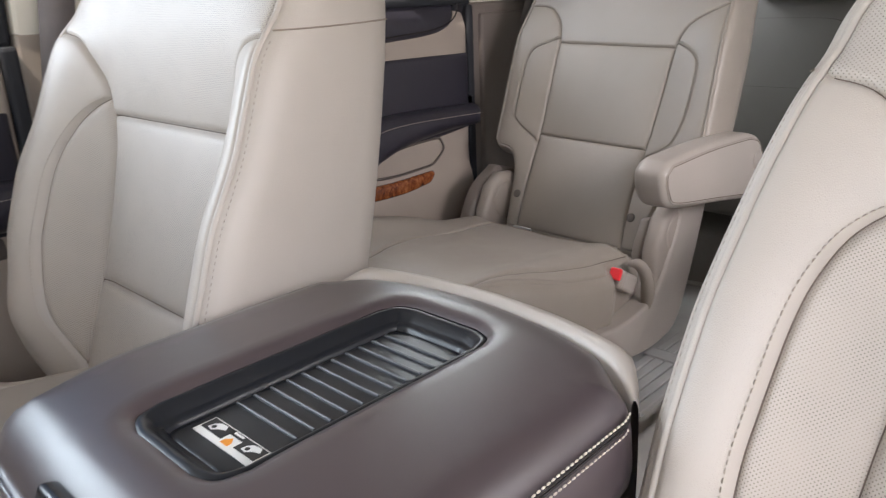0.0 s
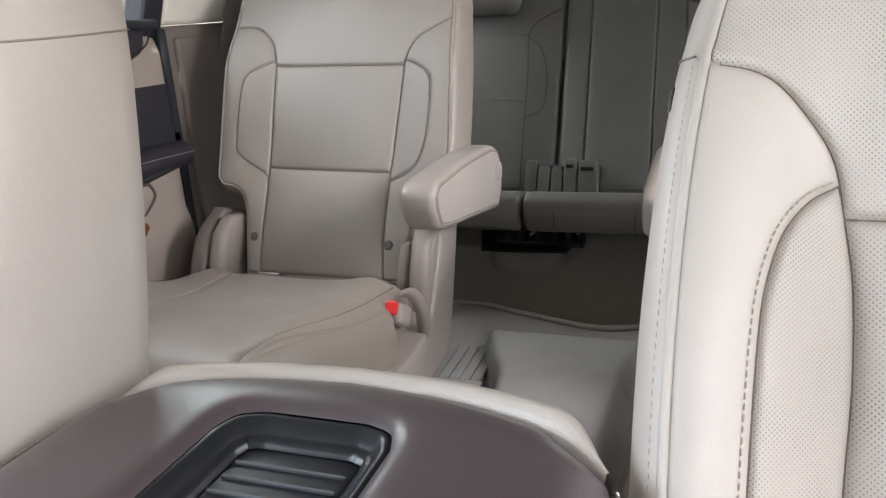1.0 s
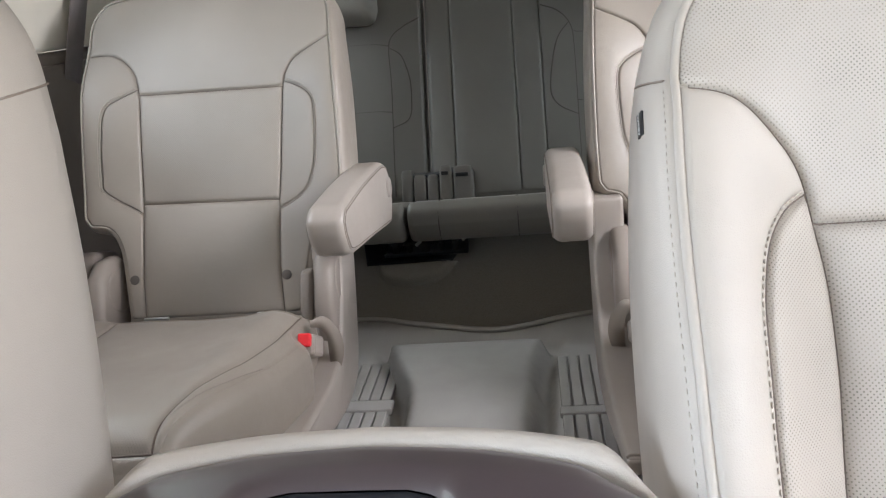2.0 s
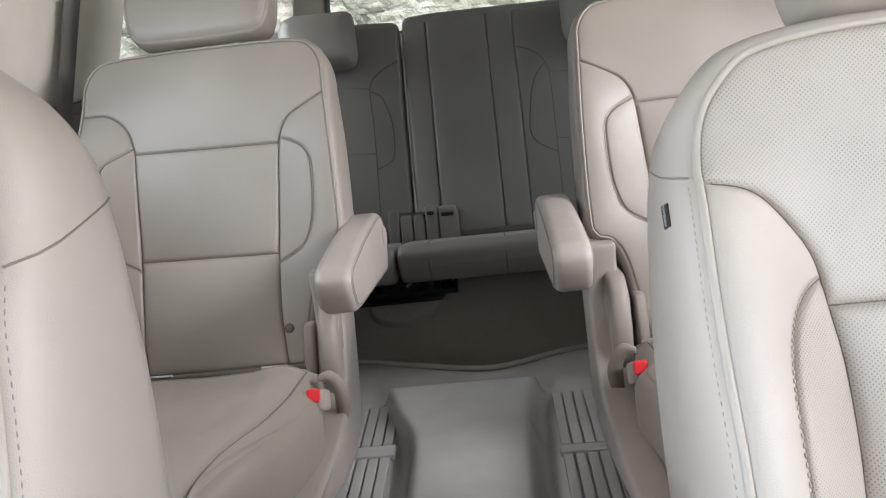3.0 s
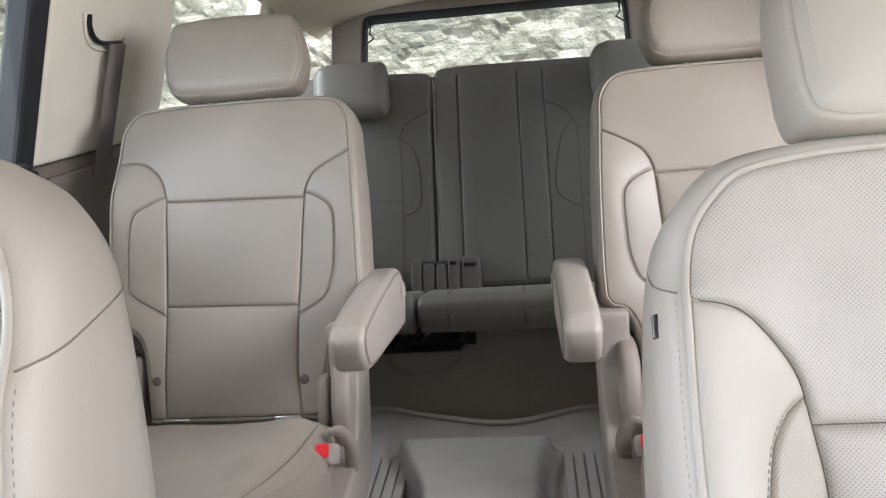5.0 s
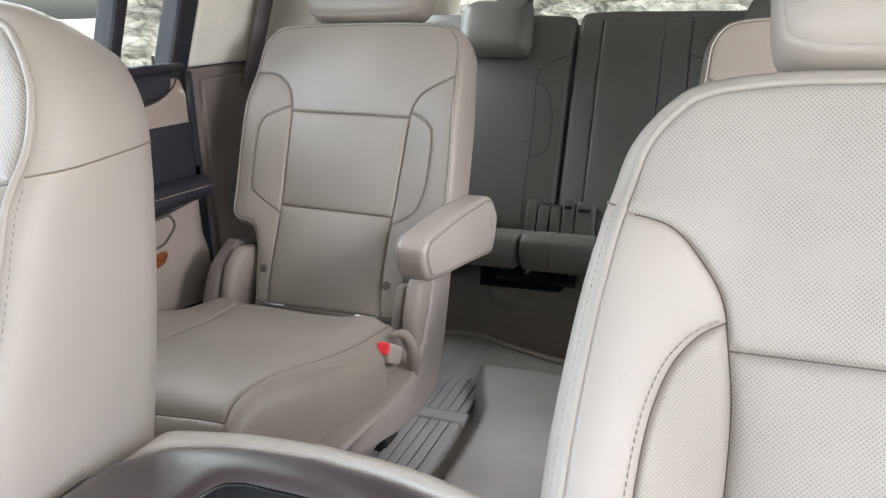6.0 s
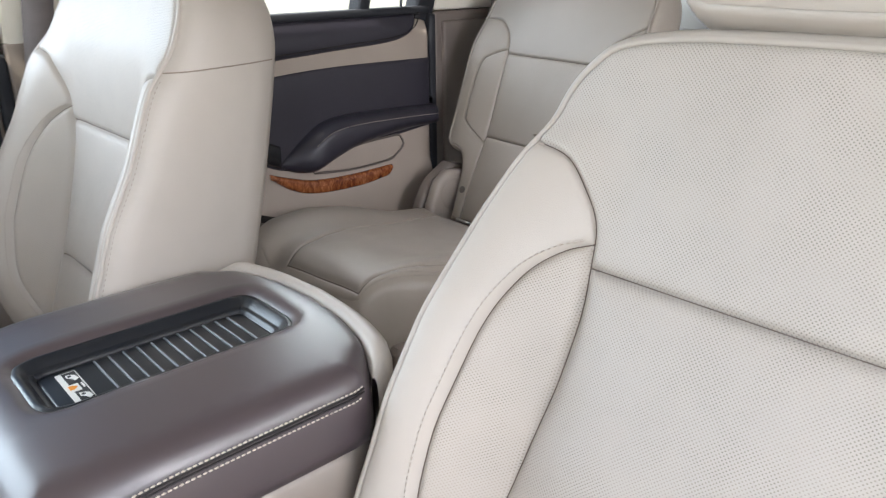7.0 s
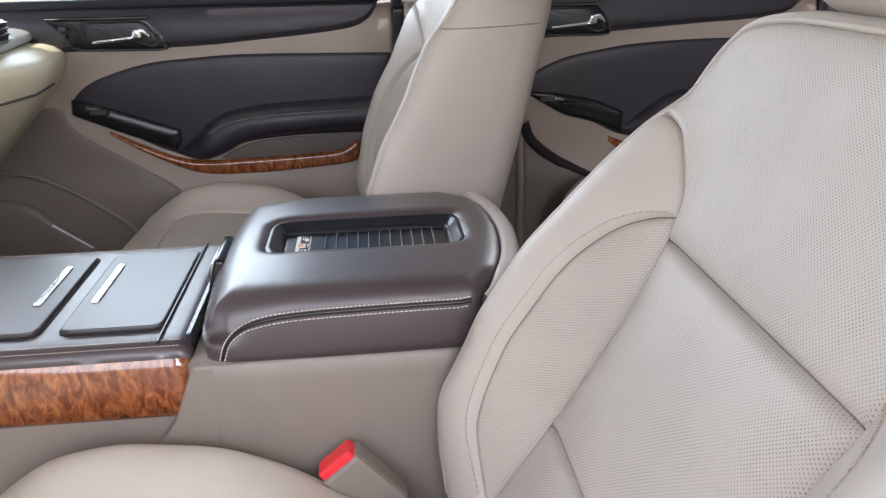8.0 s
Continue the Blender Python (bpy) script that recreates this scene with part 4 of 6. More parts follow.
    part("cushion", shell(cp, co, [(0.03, -0.15, False), (0.01, -0.14, False), (0.0, -0.11, False), (-0.002, -0.04, True), (0.0, -0.02, True), (0.004, -0.010, True), (0.012, -0.004, True), (0.02, -0.003, True), (0.04, -0.012, True)], cap="back"), leather_rear, t, "taupe leather seat cushion body")
    ce = inset(co, 0.014)
    cr = seg((0.166, 0.40), (0.162, 0.31), (0.152, 0.21), (0.138, 0.13), (0.126, 0.085), (0.116, 0.052), (0.112, 0.025), (0.113, 0.000))
    cl = seg((0.148, 0.40), (0.136, 0.24), (0.120, 0.095), (0.112, 0.055), (0.105, -0.008))
    cc = loop(cr, seg((0.113, 0.000), (-0.105, -0.008)), mirror(cl), seg((-0.148, 0.40), (0.166, 0.40)))
    part("cushion_panel", pad(cp, cc, 0.010, 0.005, 0.003), leather_rear_perf, t, "taupe leather cushion panel")
    part("cushion_border", pad(cp, loop(ce), 0.007, 0.003, holes=(cc,)), leather_rear, t)
    part("seam", tube(cp.at(cr[:, 0], cr[:, 1], -0.0035), 0.0012), seam_dark, t)
    part("seam", tube(cp.at(-cl[:, 0], cl[:, 1], -0.0040), 0.0007), seam_dark, t)
    d = seg((0.120, 0.040), (0.134, 0.070), (0.151, 0.110), (0.166, 0.155), (0.178, 0.195))
    part("stitching", stitches(cp.at(d[:, 0], d[:, 1], 0.0006), 0.0055, 0.0036, 0.0008), thread_grey, t)
    q = spaced(seg((-0.105, -0.008), (0.113, 0.000)), 0.01, False)
    part("seam", tube(cp.at(q[:, 0], q[:, 1], -0.0035), 0.0012), seam_dark, t)
    part("seat_base", rbox((x, 1.22, 0.51), (0.36, 0.40, 0.12), 0.02), plastic_taupe, t, "taupe plastic seat base", smooth=False)
    for yy in (1.06, 1.40):
        for s in (-1, 1):
            part("seat_leg", rbox((x + s * 0.14, yy, 0.42), (0.035, 0.06, 0.12), 0.006), plastic_black, t, "black steel seat leg", smooth=False)
    # aisle side shield carrying the armrest
    inn = x + side * (0.196 if side > 0 else 0.218)
    sp = seg((1.075, 0.582), (1.11, 0.580), (1.19, 0.574), (1.28, 0.566), (1.335, 0.567), (1.382, 0.579), (1.412, 0.603), (1.446, 0.652), (1.474, 0.715), (1.480, 0.785))
    sq = seg((1.592, 0.785), (1.570, 0.705), (1.532, 0.600), (1.495, 0.520), (1.450, 0.488), (1.345, 0.485), (1.20, 0.522), (1.12, 0.545), (1.080, 0.556), (1.075, 0.582))
    part("side_shield", prism(loop(sp, sq)[::2], side_frame(inn), 0.052, 0.007, 3), plastic_taupe2, t, "taupe plastic side shield of the aisle side")
    part("shield_foot", prism([(1.40, 0.56), (1.43, 0.66), (1.455, 0.70), (1.50, 0.70), (1.50, 0.56)], side_frame(x + side * 0.162), 0.018, 0.004, 2), plastic_taupe, t)
    ap = loop(seg((1.290, 0.815), (1.291, 0.838), (1.312, 0.855)), seg((1.312, 0.855), (1.45, 0.858), (1.600, 0.853)), seg((1.600, 0.853), (1.645, 0.838), (1.670, 0.800), (1.668, 0.760), (1.640, 0.724)), seg((1.640, 0.724), (1.49, 0.748), (1.350, 0.769)), seg((1.350, 0.769), (1.310, 0.782), (1.290, 0.815)))
    ap = ap - (0.0, 0.006)
    ax = x + side * (0.255 if side > 0 else 0.281)
    arm = part("armrest", prism(ap[::2], side_frame(ax), 0.058, 0.014, 4), leather_arm_lit, t, "taupe leather fold-down armrest")
    for s in (-1, 1):
        q = inset(ap, 0.008)
        part("stitching", tube([(ax + s * 0.0272, a, b) for a, b in q[::2]], 0.0013, 5, True), welt_rear, arm)
        q = inset(ap, 0.0105)
        part("seam", tube([(ax + s * 0.0284, a, b) for a, b in q[::2]], 0.0008, 5, True), seam_dark, arm)
    part("pivot_cap", cyl((ax + side * 0.027, 1.638, 0.790), (ax + side * 0.0325, 1.638, 0.790), 0.019, 24), plastic_taupe2, arm, "round taupe pivot cap")
    # buckle and the loop of webbing behind it
    bx = x + side * 0.192
    bk = part("buckle", rbox((bx, 1.334, 0.622), (0.028, 0.050, 0.034), 0.006, 2, Matrix.Rotation(radians(-30), 4, "X")), plastic_taupe2, t, "taupe seat belt buckle with a red button", smooth=False)
    part("button", rbox((bx, 1.310, 0.6435), (0.020, 0.011, 0.021), 0.003, 2, Matrix.Rotation(radians(-30), 4, "X")), red_plastic, bk, "red release button", smooth=False)
    arc = seg((-0.002, 0.650), (0.014, 0.650), (0.026, 0.630), (0.028, 0.597), (0.018, 0.562), (-0.006, 0.541))
    v = []
    for k_, (a, b) in enumerate(arc):
        h_ = 0.0125 * math.sin(math.pi * (0.12 + 0.78 * k_ / (len(arc) - 1)))
        c_ = math.hypot(a + 0.005, b - 0.597)
        da, db = (a + 0.005) / c_ * h_, (b - 0.597) / c_ * h_
        yy = 1.352 + 0.030 * k_ / (len(arc) - 1)
        v += [(bx + side * (a - da), yy, b - db), (bx + side * (a + da), yy + 0.004, b + db)]
    f = [(2 * i, 2 * i + 1, 2 * i + 3, 2 * i + 2) for i in range(len(arc) - 1)]
    strap = part("strap_loop", (v, f), webbing_tan, t, "tan webbing strap loop")
    mod = strap.modifiers.new("thick", "SOLIDIFY")
    mod.thickness = 0.004
    return t


# armrest copy of the seat leather, paler to carry the aisle light in its colour
leather_arm_lit = leather("lit_taupe_armrest_leather", (0.385, 0.345, 0.308), 0.36)
leather_rear_perf = leather("finely_perforated_taupe_leather", (0.296, 0.262, 0.226), 0.44, 0.2, pitch=0.0026)
plastic_taupe2 = plastic("warm_taupe_moulded_plastic", (0.36, 0.322, 0.288), 0.40)
welt_rear = material("taupe_welt_leather", (0.30, 0.267, 0.23), 0.5)
webbing_tan = material("tan_webbing", (0.29, 0.255, 0.222), 0.8)
second_row_seat(-0.44, 1, "taupe leather captain chair with one folded-down armrest")
second_row_seat(0.44, -1, "taupe leather captain chair behind the driver's seat")

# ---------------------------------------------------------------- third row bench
# seat leather darkened in its colour for the dim light of the third row
leather_third_dim = leather("dimmed_taupe_leather", (0.142, 0.138, 0.126), 0.5)
welt_third = material("grey_taupe_seam", (0.07, 0.062, 0.055), 0.7)


def third_row_seat(u0, u1, seams, heads, bolster, label):
    xm = (u0 + u1) / 2
    t = thing("third_row_seat", (xm, 2.1, FLOOR + 0.19), label, "car seat", "third row bench")
    pl = Plane(leaning(0, 2.17, 0.62, 25), lambda u, v: 0.012 * sstep((np.minimum(u - u0, u1 - u)) / 0.10) + table([0, 0.5, 0.6], [0.0, 0.0, -0.02], 0.03)(v))
    c = 0.022
    o = loop(seg((u0 + 0.004, -0.01), (u1 - 0.004, -0.01)), seg((u1 - 0.004, -0.01), (u1, 0.02)), seg((u1, 0.02), (u1, 0.61 - c)), seg((u1, 0.61 - c), (u1 - 0.3 * c, 0.61 - 0.3 * c), (u1 - c, 0.61)), seg((u1 - c, 0.61), (u0 + c, 0.62)),
             seg((u0 + c, 0.62), (u0 + 0.3 * c, 0.62 - 0.3 * c), (u0, 0.62 - c)), seg((u0, 0.62 - c), (u0, 0.02)), seg((u0, 0.02), (u0 + 0.004, -0.01)))
    part("backrest", shell(pl, o, [(0.03, -0.10, False), (0.004, -0.085, False), (0.0, -0.03, False), (0.0, -0.014, True), (0.004, -0.005, True), (0.012, -0.002, True), (0.03, -0.006, True)], cap="back"), leather_third_dim, t, "grey-taupe leather backrest body")
    e = inset(o, 0.010)
    cuts = [e[:, 0].min()] + list(seams) + [e[:, 0].max()]
    for a, b in zip(cuts[:-1], cuts[1:]):
        part("back_panel", pad(pl, loop(seg((a, 0.0), (b, 0.0)), seg((b, 0.0), (b, 0.596)), seg((b, 0.596), (a, 0.596)), seg((a, 0.596), (a, 0.0))), 0.008, 0.004, 0.003, grid=0.03, step=0.015), leather_third_dim, t)
    for path in bolster:
        q = seg(*path)
        part("seam", tube(pl.at(q[:, 0], q[:, 1], 0.0016), 0.0016), welt_third, t)
    for a, b in heads:
        hp = Plane(leaning(0, 2.17, 0.62, 25) @ Matrix.Translation((0, -0.016, 0.035)))
        r = 0.03
        ho = loop(seg((a + r, 0.485), (b - r, 0.48)), seg((b - r, 0.48), (b - 0.3 * r, 0.49), (b, 0.515)), seg((b, 0.515), (b - 0.004, 0.61)), seg((b - 0.004, 0.61), (b - 0.012, 0.635), (b - r, 0.64)), seg((b - r, 0.64), (a + 1.5 * r, 0.643)), seg((a + 1.5 * r, 0.643), (a + 0.5 * r, 0.63), (a, 0.60)), seg((a, 0.60), (a, 0.515)), seg((a, 0.515), (a + 0.3 * r, 0.49), (a + r, 0.485)))
        part("headrest", dome(hp, ho, 0.04, 0.045, 0.03), leather_third_dim2, t, "grey-taupe leather headrest folded over the backrest")
    # cushion: a bolstered slab with sewn cross seams
    c0, c1 = (u0, -0.183) if u0 < -0.5 else (-0.176, u1)
    bm_pts = loop(seg((1.895, 0.635), (1.900, 0.664), (1.925, 0.680)), seg((1.925, 0.680), (2.02, 0.657), (2.115, 0.630), (2.20, 0.600)), seg((2.20, 0.600), (2.20, 0.570)), seg((2.20, 0.570), (1.96, 0.584)), seg((1.96, 0.584), (1.915, 0.592), (1.895, 0.633)))
    cushion = part("cushion", prism(bm_pts[::2], side_frame((c0 + c1) / 2), c1 - c0, 0.014, 4), leather_third_dim2, t, "grey-taupe leather cushion")
    for q in ((-0.104, 0.071) if u0 > -0.5 else ()):
        line = bm_pts[(bm_pts[:, 1] > 0.586) & (bm_pts[:, 0] < 2.15)]
        line = line[np.argsort(np.arctan2(line[:, 1] - 0.60, line[:, 0] - 2.3))]
        part("seam", tube([(q, y_, z_) for y_, z_ in line], 0.0014), welt_third, cushion)
    return t


# same dimming, slightly paler, for the cushions and headrests
leather_third_dim2 = leather("dimmed_taupe_cushion_leather", (0.176, 0.167, 0.150), 0.42)
third_row_seat(-0.66, -0.158, [], [(-0.479, -0.266)], [[(-0.165, 0.487), (-0.201, 0.468), (-0.236, 0.438), (-0.246, 0.40), (-0.242, 0.30), (-0.243, 0.10), (-0.243, 0.01)], [(-0.243, 0.405), (-0.215, 0.385), (-0.196, 0.33), (-0.192, 0.27), (-0.200, 0.215), (-0.243, 0.190)], [(-0.246, 0.412), (-0.32, 0.421), (-0.6, 0.42)], [(-0.241, 0.233), (-0.32, 0.238), (-0.6, 0.235)]], "narrow grey-taupe leather third row seat, headrest folded forward")
third_row_seat(-0.150, 0.66, [-0.083, 0.080, 0.150], [(0.275, 0.485)], [[(0.154, 0.484), (0.197, 0.463), (0.226, 0.425), (0.233, 0.37), (0.233, 0.19), (0.233, 0.01)], [(0.222, 0.43), (0.192, 0.39), (0.174, 0.32), (0.168, 0.25), (0.187, 0.215), (0.232, 0.188)], [(0.234, 0.406), (0.28, 0.401), (0.62, 0.40)], [(0.234, 0.225), (0.28, 0.222), (0.62, 0.22)]], "wide grey-taupe leather third row seat with sewn flutes")

plastic_umber2 = plastic("grey_taupe_bracket_plastic", (0.125, 0.118, 0.108), 0.42)
hinge = thing("folding_bracket", (-0.12, 2.17, 0.62), "grey plastic bracket covers between the third row seats", "bracket")
plr = Plane(leaning(0, 2.17, 0.62, 25))
for a, b, h in ((-0.219, -0.190, 0.069), (-0.188, -0.157, 0.055), (-0.154, -0.126, 0.053), (-0.123, -0.090, 0.074), (-0.088, -0.040, 0.070)):
    c = 0.011
    o = loop(seg((a, -0.03), (b, -0.03)), seg((b, -0.03), (b, h - c)), seg((b, h - c), (b - 0.3 * c, h - 0.3 * c), (b - c, h), n=4), seg((b - c, h), (a + c, h)), seg((a + c, h), (a + 0.3 * c, h - 0.3 * c), (a, h - c), n=4), seg((a, h - c), (a, -0.03)))
    part("cover", prism(o, leaning(0, 2.17, 0.62, 25) @ Matrix.Translation((0, 0, 0.032)), 0.058, 0.006, 3), plastic_umber2, hinge)
for a, b, zz in ((-0.118, -0.100, 0.052), (-0.082, -0.050, 0.046)):
    part("catch", rbox(plr.at((a + b) / 2, zz, 0.062), (b - a, 0.006, 0.010), 0.002), plastic_black, hinge, "small black catch", smooth=False)
part("backing", rbox(plr.at(-0.125, 0.02, 0.01), (0.17, 0.03, 0.09), 0.004), plastic_black, hinge, smooth=False)

latch = thing("seat_latch", (-0.13, 2.0, 0.50), "black steel folding mechanism under the third row", "latch")
part("bracket", rbox((-0.15, 1.985, 0.560), (0.20, 0.060, 0.018), 0.004, 2, Matrix.Rotation(radians(30), 4, "X")), plastic_black, latch, smooth=False)
part("backplate", rbox((-0.15, 2.03, 0.590), (0.21, 0.012, 0.065), 0.003), plastic_black, latch, smooth=False)
for xx, w_ in ((-0.245, 0.010), (-0.218, 0.020), (-0.185, 0.012), (-0.150, 0.024), (-0.110, 0.012), (-0.078, 0.016)):
    part("lug", rbox((xx, 1.965, 0.578), (w_, 0.055, 0.034), 0.005, 2, Matrix.Rotation(radians(25), 4, "X")), gloss_black, latch, smooth=False)
part("rod", cyl((-0.25, 1.955, 0.580), (-0.06, 1.955, 0.586), 0.007), gloss_black, latch)
part("spring", tube([(-0.21 + 0.11 * i / 60, 1.948 + 0.011 * math.cos(i * 1.4), 0.582 + 0.011 * math.sin(i * 1.4)) for i in range(61)], 0.0026), gloss_black, latch)
# three bright bits added to stand in for glints on the mechanism
for a, b in ((-0.232, 0.584), (-0.168, 0.574), (-0.128, 0.588)):
    part("pin", cyl((a, 1.940, b), (a + 0.012, 1.934, b + 0.010), 0.0035), steel, latch, "small bright steel piece added as a glint")
part("pin", cyl((-0.060, 1.945, 0.578), (-0.052, 1.940, 0.606), 0.005), chrome, latch)

# carpeted riser below the third row, with a shallow moulded lip
riser = Plane(Matrix(((1, 0, 0, 0), (0, math.sin(radians(49)), -math.cos(radians(49)), 1.845), (0, math.cos(radians(49)), math.sin(radians(49)), 0.375), (0, 0, 0, 1))), lambda u, v: 0.02 * np.cos(np.clip(u / 0.5, -1, 1) * 1.5))
solo("trim_riser", pad(riser, loop(seg((-0.50, -0.02), (0.50, -0.02)), seg((0.50, -0.02), (0.50, 0.30)), seg((0.50, 0.30), (-0.50, 0.30)), seg((-0.50, 0.30), (-0.50, -0.02))), 0.01, 0.004, grid=0.03, step=0.02), carpet, "taupe carpeted riser under the third row", "riser", "structure")
# no hole is cut: a flat black panel gives the opening its inner shade
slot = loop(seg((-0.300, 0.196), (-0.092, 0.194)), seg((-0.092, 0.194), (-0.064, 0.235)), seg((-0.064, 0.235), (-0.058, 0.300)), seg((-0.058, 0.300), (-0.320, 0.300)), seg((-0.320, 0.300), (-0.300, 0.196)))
part("slot", pad(Plane(riser.m, lambda u, v: riser.f(u, v) + 0.005), slot, 0.004, 0.002, grid=0.03, step=0.012), plastic_black, latch, "flat black panel standing in for the dark opening in the carpeted riser")
lip = loop(seg((-0.274, 0.192), (-0.264, 0.160), (-0.238, 0.141), (-0.190, 0.131), (-0.140, 0.137), (-0.105, 0.156), (-0.080, 0.192)), seg((-0.080, 0.192), (-0.274, 0.192)))
solo("trim_riser_lip", pad(riser, lip, 0.016, 0.012, grid=0.012, height=lambda u, v, d: 0.024 * sstep(d / 0.010) + 0.001, skirt=((0.0, 0.004),)), carpet, "moulded carpet lip in the riser", "trim", "structure")


# ---------------------------------------------------------------- rubber floor liner
def floor_liner():
    t = thing("floor_liner", (0, 1.5, FLOOR), "grey rubber floor liner with a raised tunnel and grooved wells", "floor mat")
    def form(u, v):
        half = np.interp(v, [1.3, 1.47, 1.55, 1.64, 1.70, 1.8], [0.122, 0.124, 0.134, 0.158, 0.172, 0.175])
        mid = np.interp(v, [1.45, 1.52, 1.62, 1.70], [-0.027, -0.028, -0.046, -0.050])
        d = np.minimum(half - np.abs(u - mid), (1.735 - v) * 0.8)
        valley = -0.016 * np.exp(-((d + 0.008) / 0.012) ** 2)
        return 0.044 * sstep(d / 0.024) + valley + 0.03 * sstep((v - 1.745) / 0.09)
    pl = Plane(Matrix.Translation((0, 0, 0.395)), form)
    o = loop(seg((-0.62, 0.80), (0.62, 0.80)), seg((0.62, 0.80), (0.62, 1.80)), seg((0.62, 1.80), (0.32, 1.850), (0.20, 1.838), (0.07, 1.806), (-0.025, 1.802), (-0.168, 1.828), (-0.31, 1.865), (-0.62, 1.80)), seg((-0.62, 1.80), (-0.62, 0.80)))
    part("liner", pad(pl, o, 0.012, 0.003, grid=0.012, step=0.012, skirt=((0.002, 0.012),)), rubber_mat, t)
    q = seg((0.62, 1.80), (0.32, 1.850), (0.20, 1.838), (0.07, 1.806), (-0.025, 1.802), (-0.168, 1.828), (-0.31, 1.865), (-0.62, 1.80))
    part("edge_bead", tube(pl.at(q[:, 0], q[:, 1], 0.002), 0.006), rubber_edge, t, "raised pale rubber edge")
    for s in (-1, 1):
        for block in (((1.30, 1.500), (1.542, 1.690)) if s < 0 else ((1.30, 1.466), (1.496, 1.690))):
            for i in range(5):
                xx = 0.143 + 0.0215 * i if s > 0 else -0.193 - 0.0215 * i
                part("rib", rbox((xx, sum(block) / 2, 0.398), (0.0185, block[1] - block[0], 0.012), 0.002), rubber_mat, t, smooth=False)
        part("cross_rib", rbox((0.19 if s > 0 else -0.235, 1.481 if s > 0 else 1.521, 0.399), (0.12, 0.026 if s > 0 else 0.036, 0.014), 0.004), rubber_mat, t, smooth=False)
    return t


rubber_edge = plastic("worn_rubber_edge", (0.42, 0.40, 0.375), 0.4)
floor_liner()

# ---------------------------------------------------------------- centre console
def console():
    t = thing("centre_console", (0, 0.3, FLOOR - 0.02), "tan centre console with a dark brown leather armrest lid", "console")
    top = Plane(Matrix.Translation((0, 0, 0.868)), lambda u, v: -0.006 * (np.asarray(u) / 0.17) ** 2 - 0.010 * np.clip((0.47 - np.asarray(v)) / 0.12, 0, 1) ** 2)
    back = seg((0.172, 0.625), (0.165, 0.648), (0.13, 0.668), (0.07, 0.684), (0.0, 0.690))
    lid_o = loop(seg((-0.14, 0.349), (0, 0.343), (0.14, 0.349)), seg((0.14, 0.349), (0.163, 0.357), (0.172, 0.382)), seg((0.172, 0.382), (0.173, 0.51), (0.172, 0.625)), back, mirror(back), seg((-0.172, 0.625), (-0.173, 0.51), (-0.172, 0.382)), seg((-0.172, 0.382), (-0.163, 0.357), (-0.14, 0.349)))
    r = 0.022
    c = lambda a, b, lo, hi: loop(seg((a + r, lo), (b - r, lo)), seg((b - r, lo), (b - 0.29 * r, lo + 0.29 * r), (b, lo + r)), seg((b, lo + r), (b, hi - r)), seg((b, hi - r), (b - 0.29 * r, hi - 0.29 * r), (b - r, hi)), seg((b - r, hi), (a + r, hi)),
                                   seg((a + r, hi), (a + 0.29 * r, hi - 0.29 * r), (a, hi - r)), seg((a, hi - r), (a, lo + r)), seg((a, lo + r), (a + 0.29 * r, lo + 0.29 * r), (a + r, lo)))
    hole = c(-0.060, 0.052, 0.408, 0.648)
    R = 0.030

    def height(u, v, d0, d1):
        front = sstep((0.46 - v) / 0.09)
        rr = R + 0.012 * front
        back_ = sstep((v - 0.60) / 0.05) * sstep((0.16 - np.abs(u)) / 0.04)
        w = -(rr - np.sqrt(np.maximum(rr ** 2 - np.maximum(rr - d0, 0) ** 2, 0)))
        w = w * (1 - 0.8 * back_)
        return w - 0.006 * (1 - np.clip(d1 / 0.010, 0, 1)) ** 2

    lid = part("lid", pad(top, lid_o, 0.030, 0, holes=(hole,), step=0.006, grid=0.014, height=height, skirt=((0.001, 0.052, 1), (0.0015, 0.066, 1), (0.0, 0.078, 1), (-0.004, 0.081, 1))), leather_lid, t, "dark brown leather padded armrest lid")
    tp = Plane(Matrix.Translation((0, 0, 0.862)))
    rim = c(-0.058, 0.050, 0.410, 0.646)
    tray = part("tray", shell(tp, rim, [(-0.003, -0.002, False), (0.0, 0.0, False), (0.003, -0.0008, False), (0.0085, -0.008, False), (0.0105, -0.0095, False), (0.0135, -0.0098, False), (0.0145, -0.0125, False), (0.016, -0.0140, False)], step=0.006, cap=False), plastic_black, lid, "black moulded tray let into the lid")
    part("tray_floor", pad(Plane(Matrix.Translation((0, 0, 0.8485))), inset(rim, 0.015), 0.004, 0.0, grid=0.03, step=0.01), plastic_black, lid)
    for i in range(11):
        part("tray_rib", rbox((-0.004, 0.477 + 0.0136 * i, 0.8490), (0.070, 0.0022, 0.0036), 0.0008, 1), worn_black, lid, smooth=False)
    # instruction label: drawn marks only
    lb = part("label", rbox((-0.0005, 0.4490, 0.8493), (0.064, 0.0175, 0.0006), 0.0), label_white, lid, "white and black instruction label with an orange mark", smooth=False)
    for xx, yy, w_, h_ in ((-0.019, 0.4510, 0.024, 0.0115), (0.019, 0.4510, 0.022, 0.0115), (0.0, 0.4545, 0.016, 0.0045)):
        part("printed_field", rbox((xx, yy, 0.8497), (w_, h_, 0.0004), 0.0), label_ink, lid, smooth=False)
    for xx in (-0.020, 0.019):
        part("printed_mark", prism([(xx - 0.006, 0.4475), (xx - 0.001, 0.4470), (xx + 0.003, 0.4505), (xx + 0.008, 0.4525), (xx + 0.005, 0.4560), (xx - 0.002, 0.4550), (xx - 0.005, 0.4520)], Matrix.Translation((0, 0, 0.8500)), 0.0004, 0), label_white, lid, smooth=False)
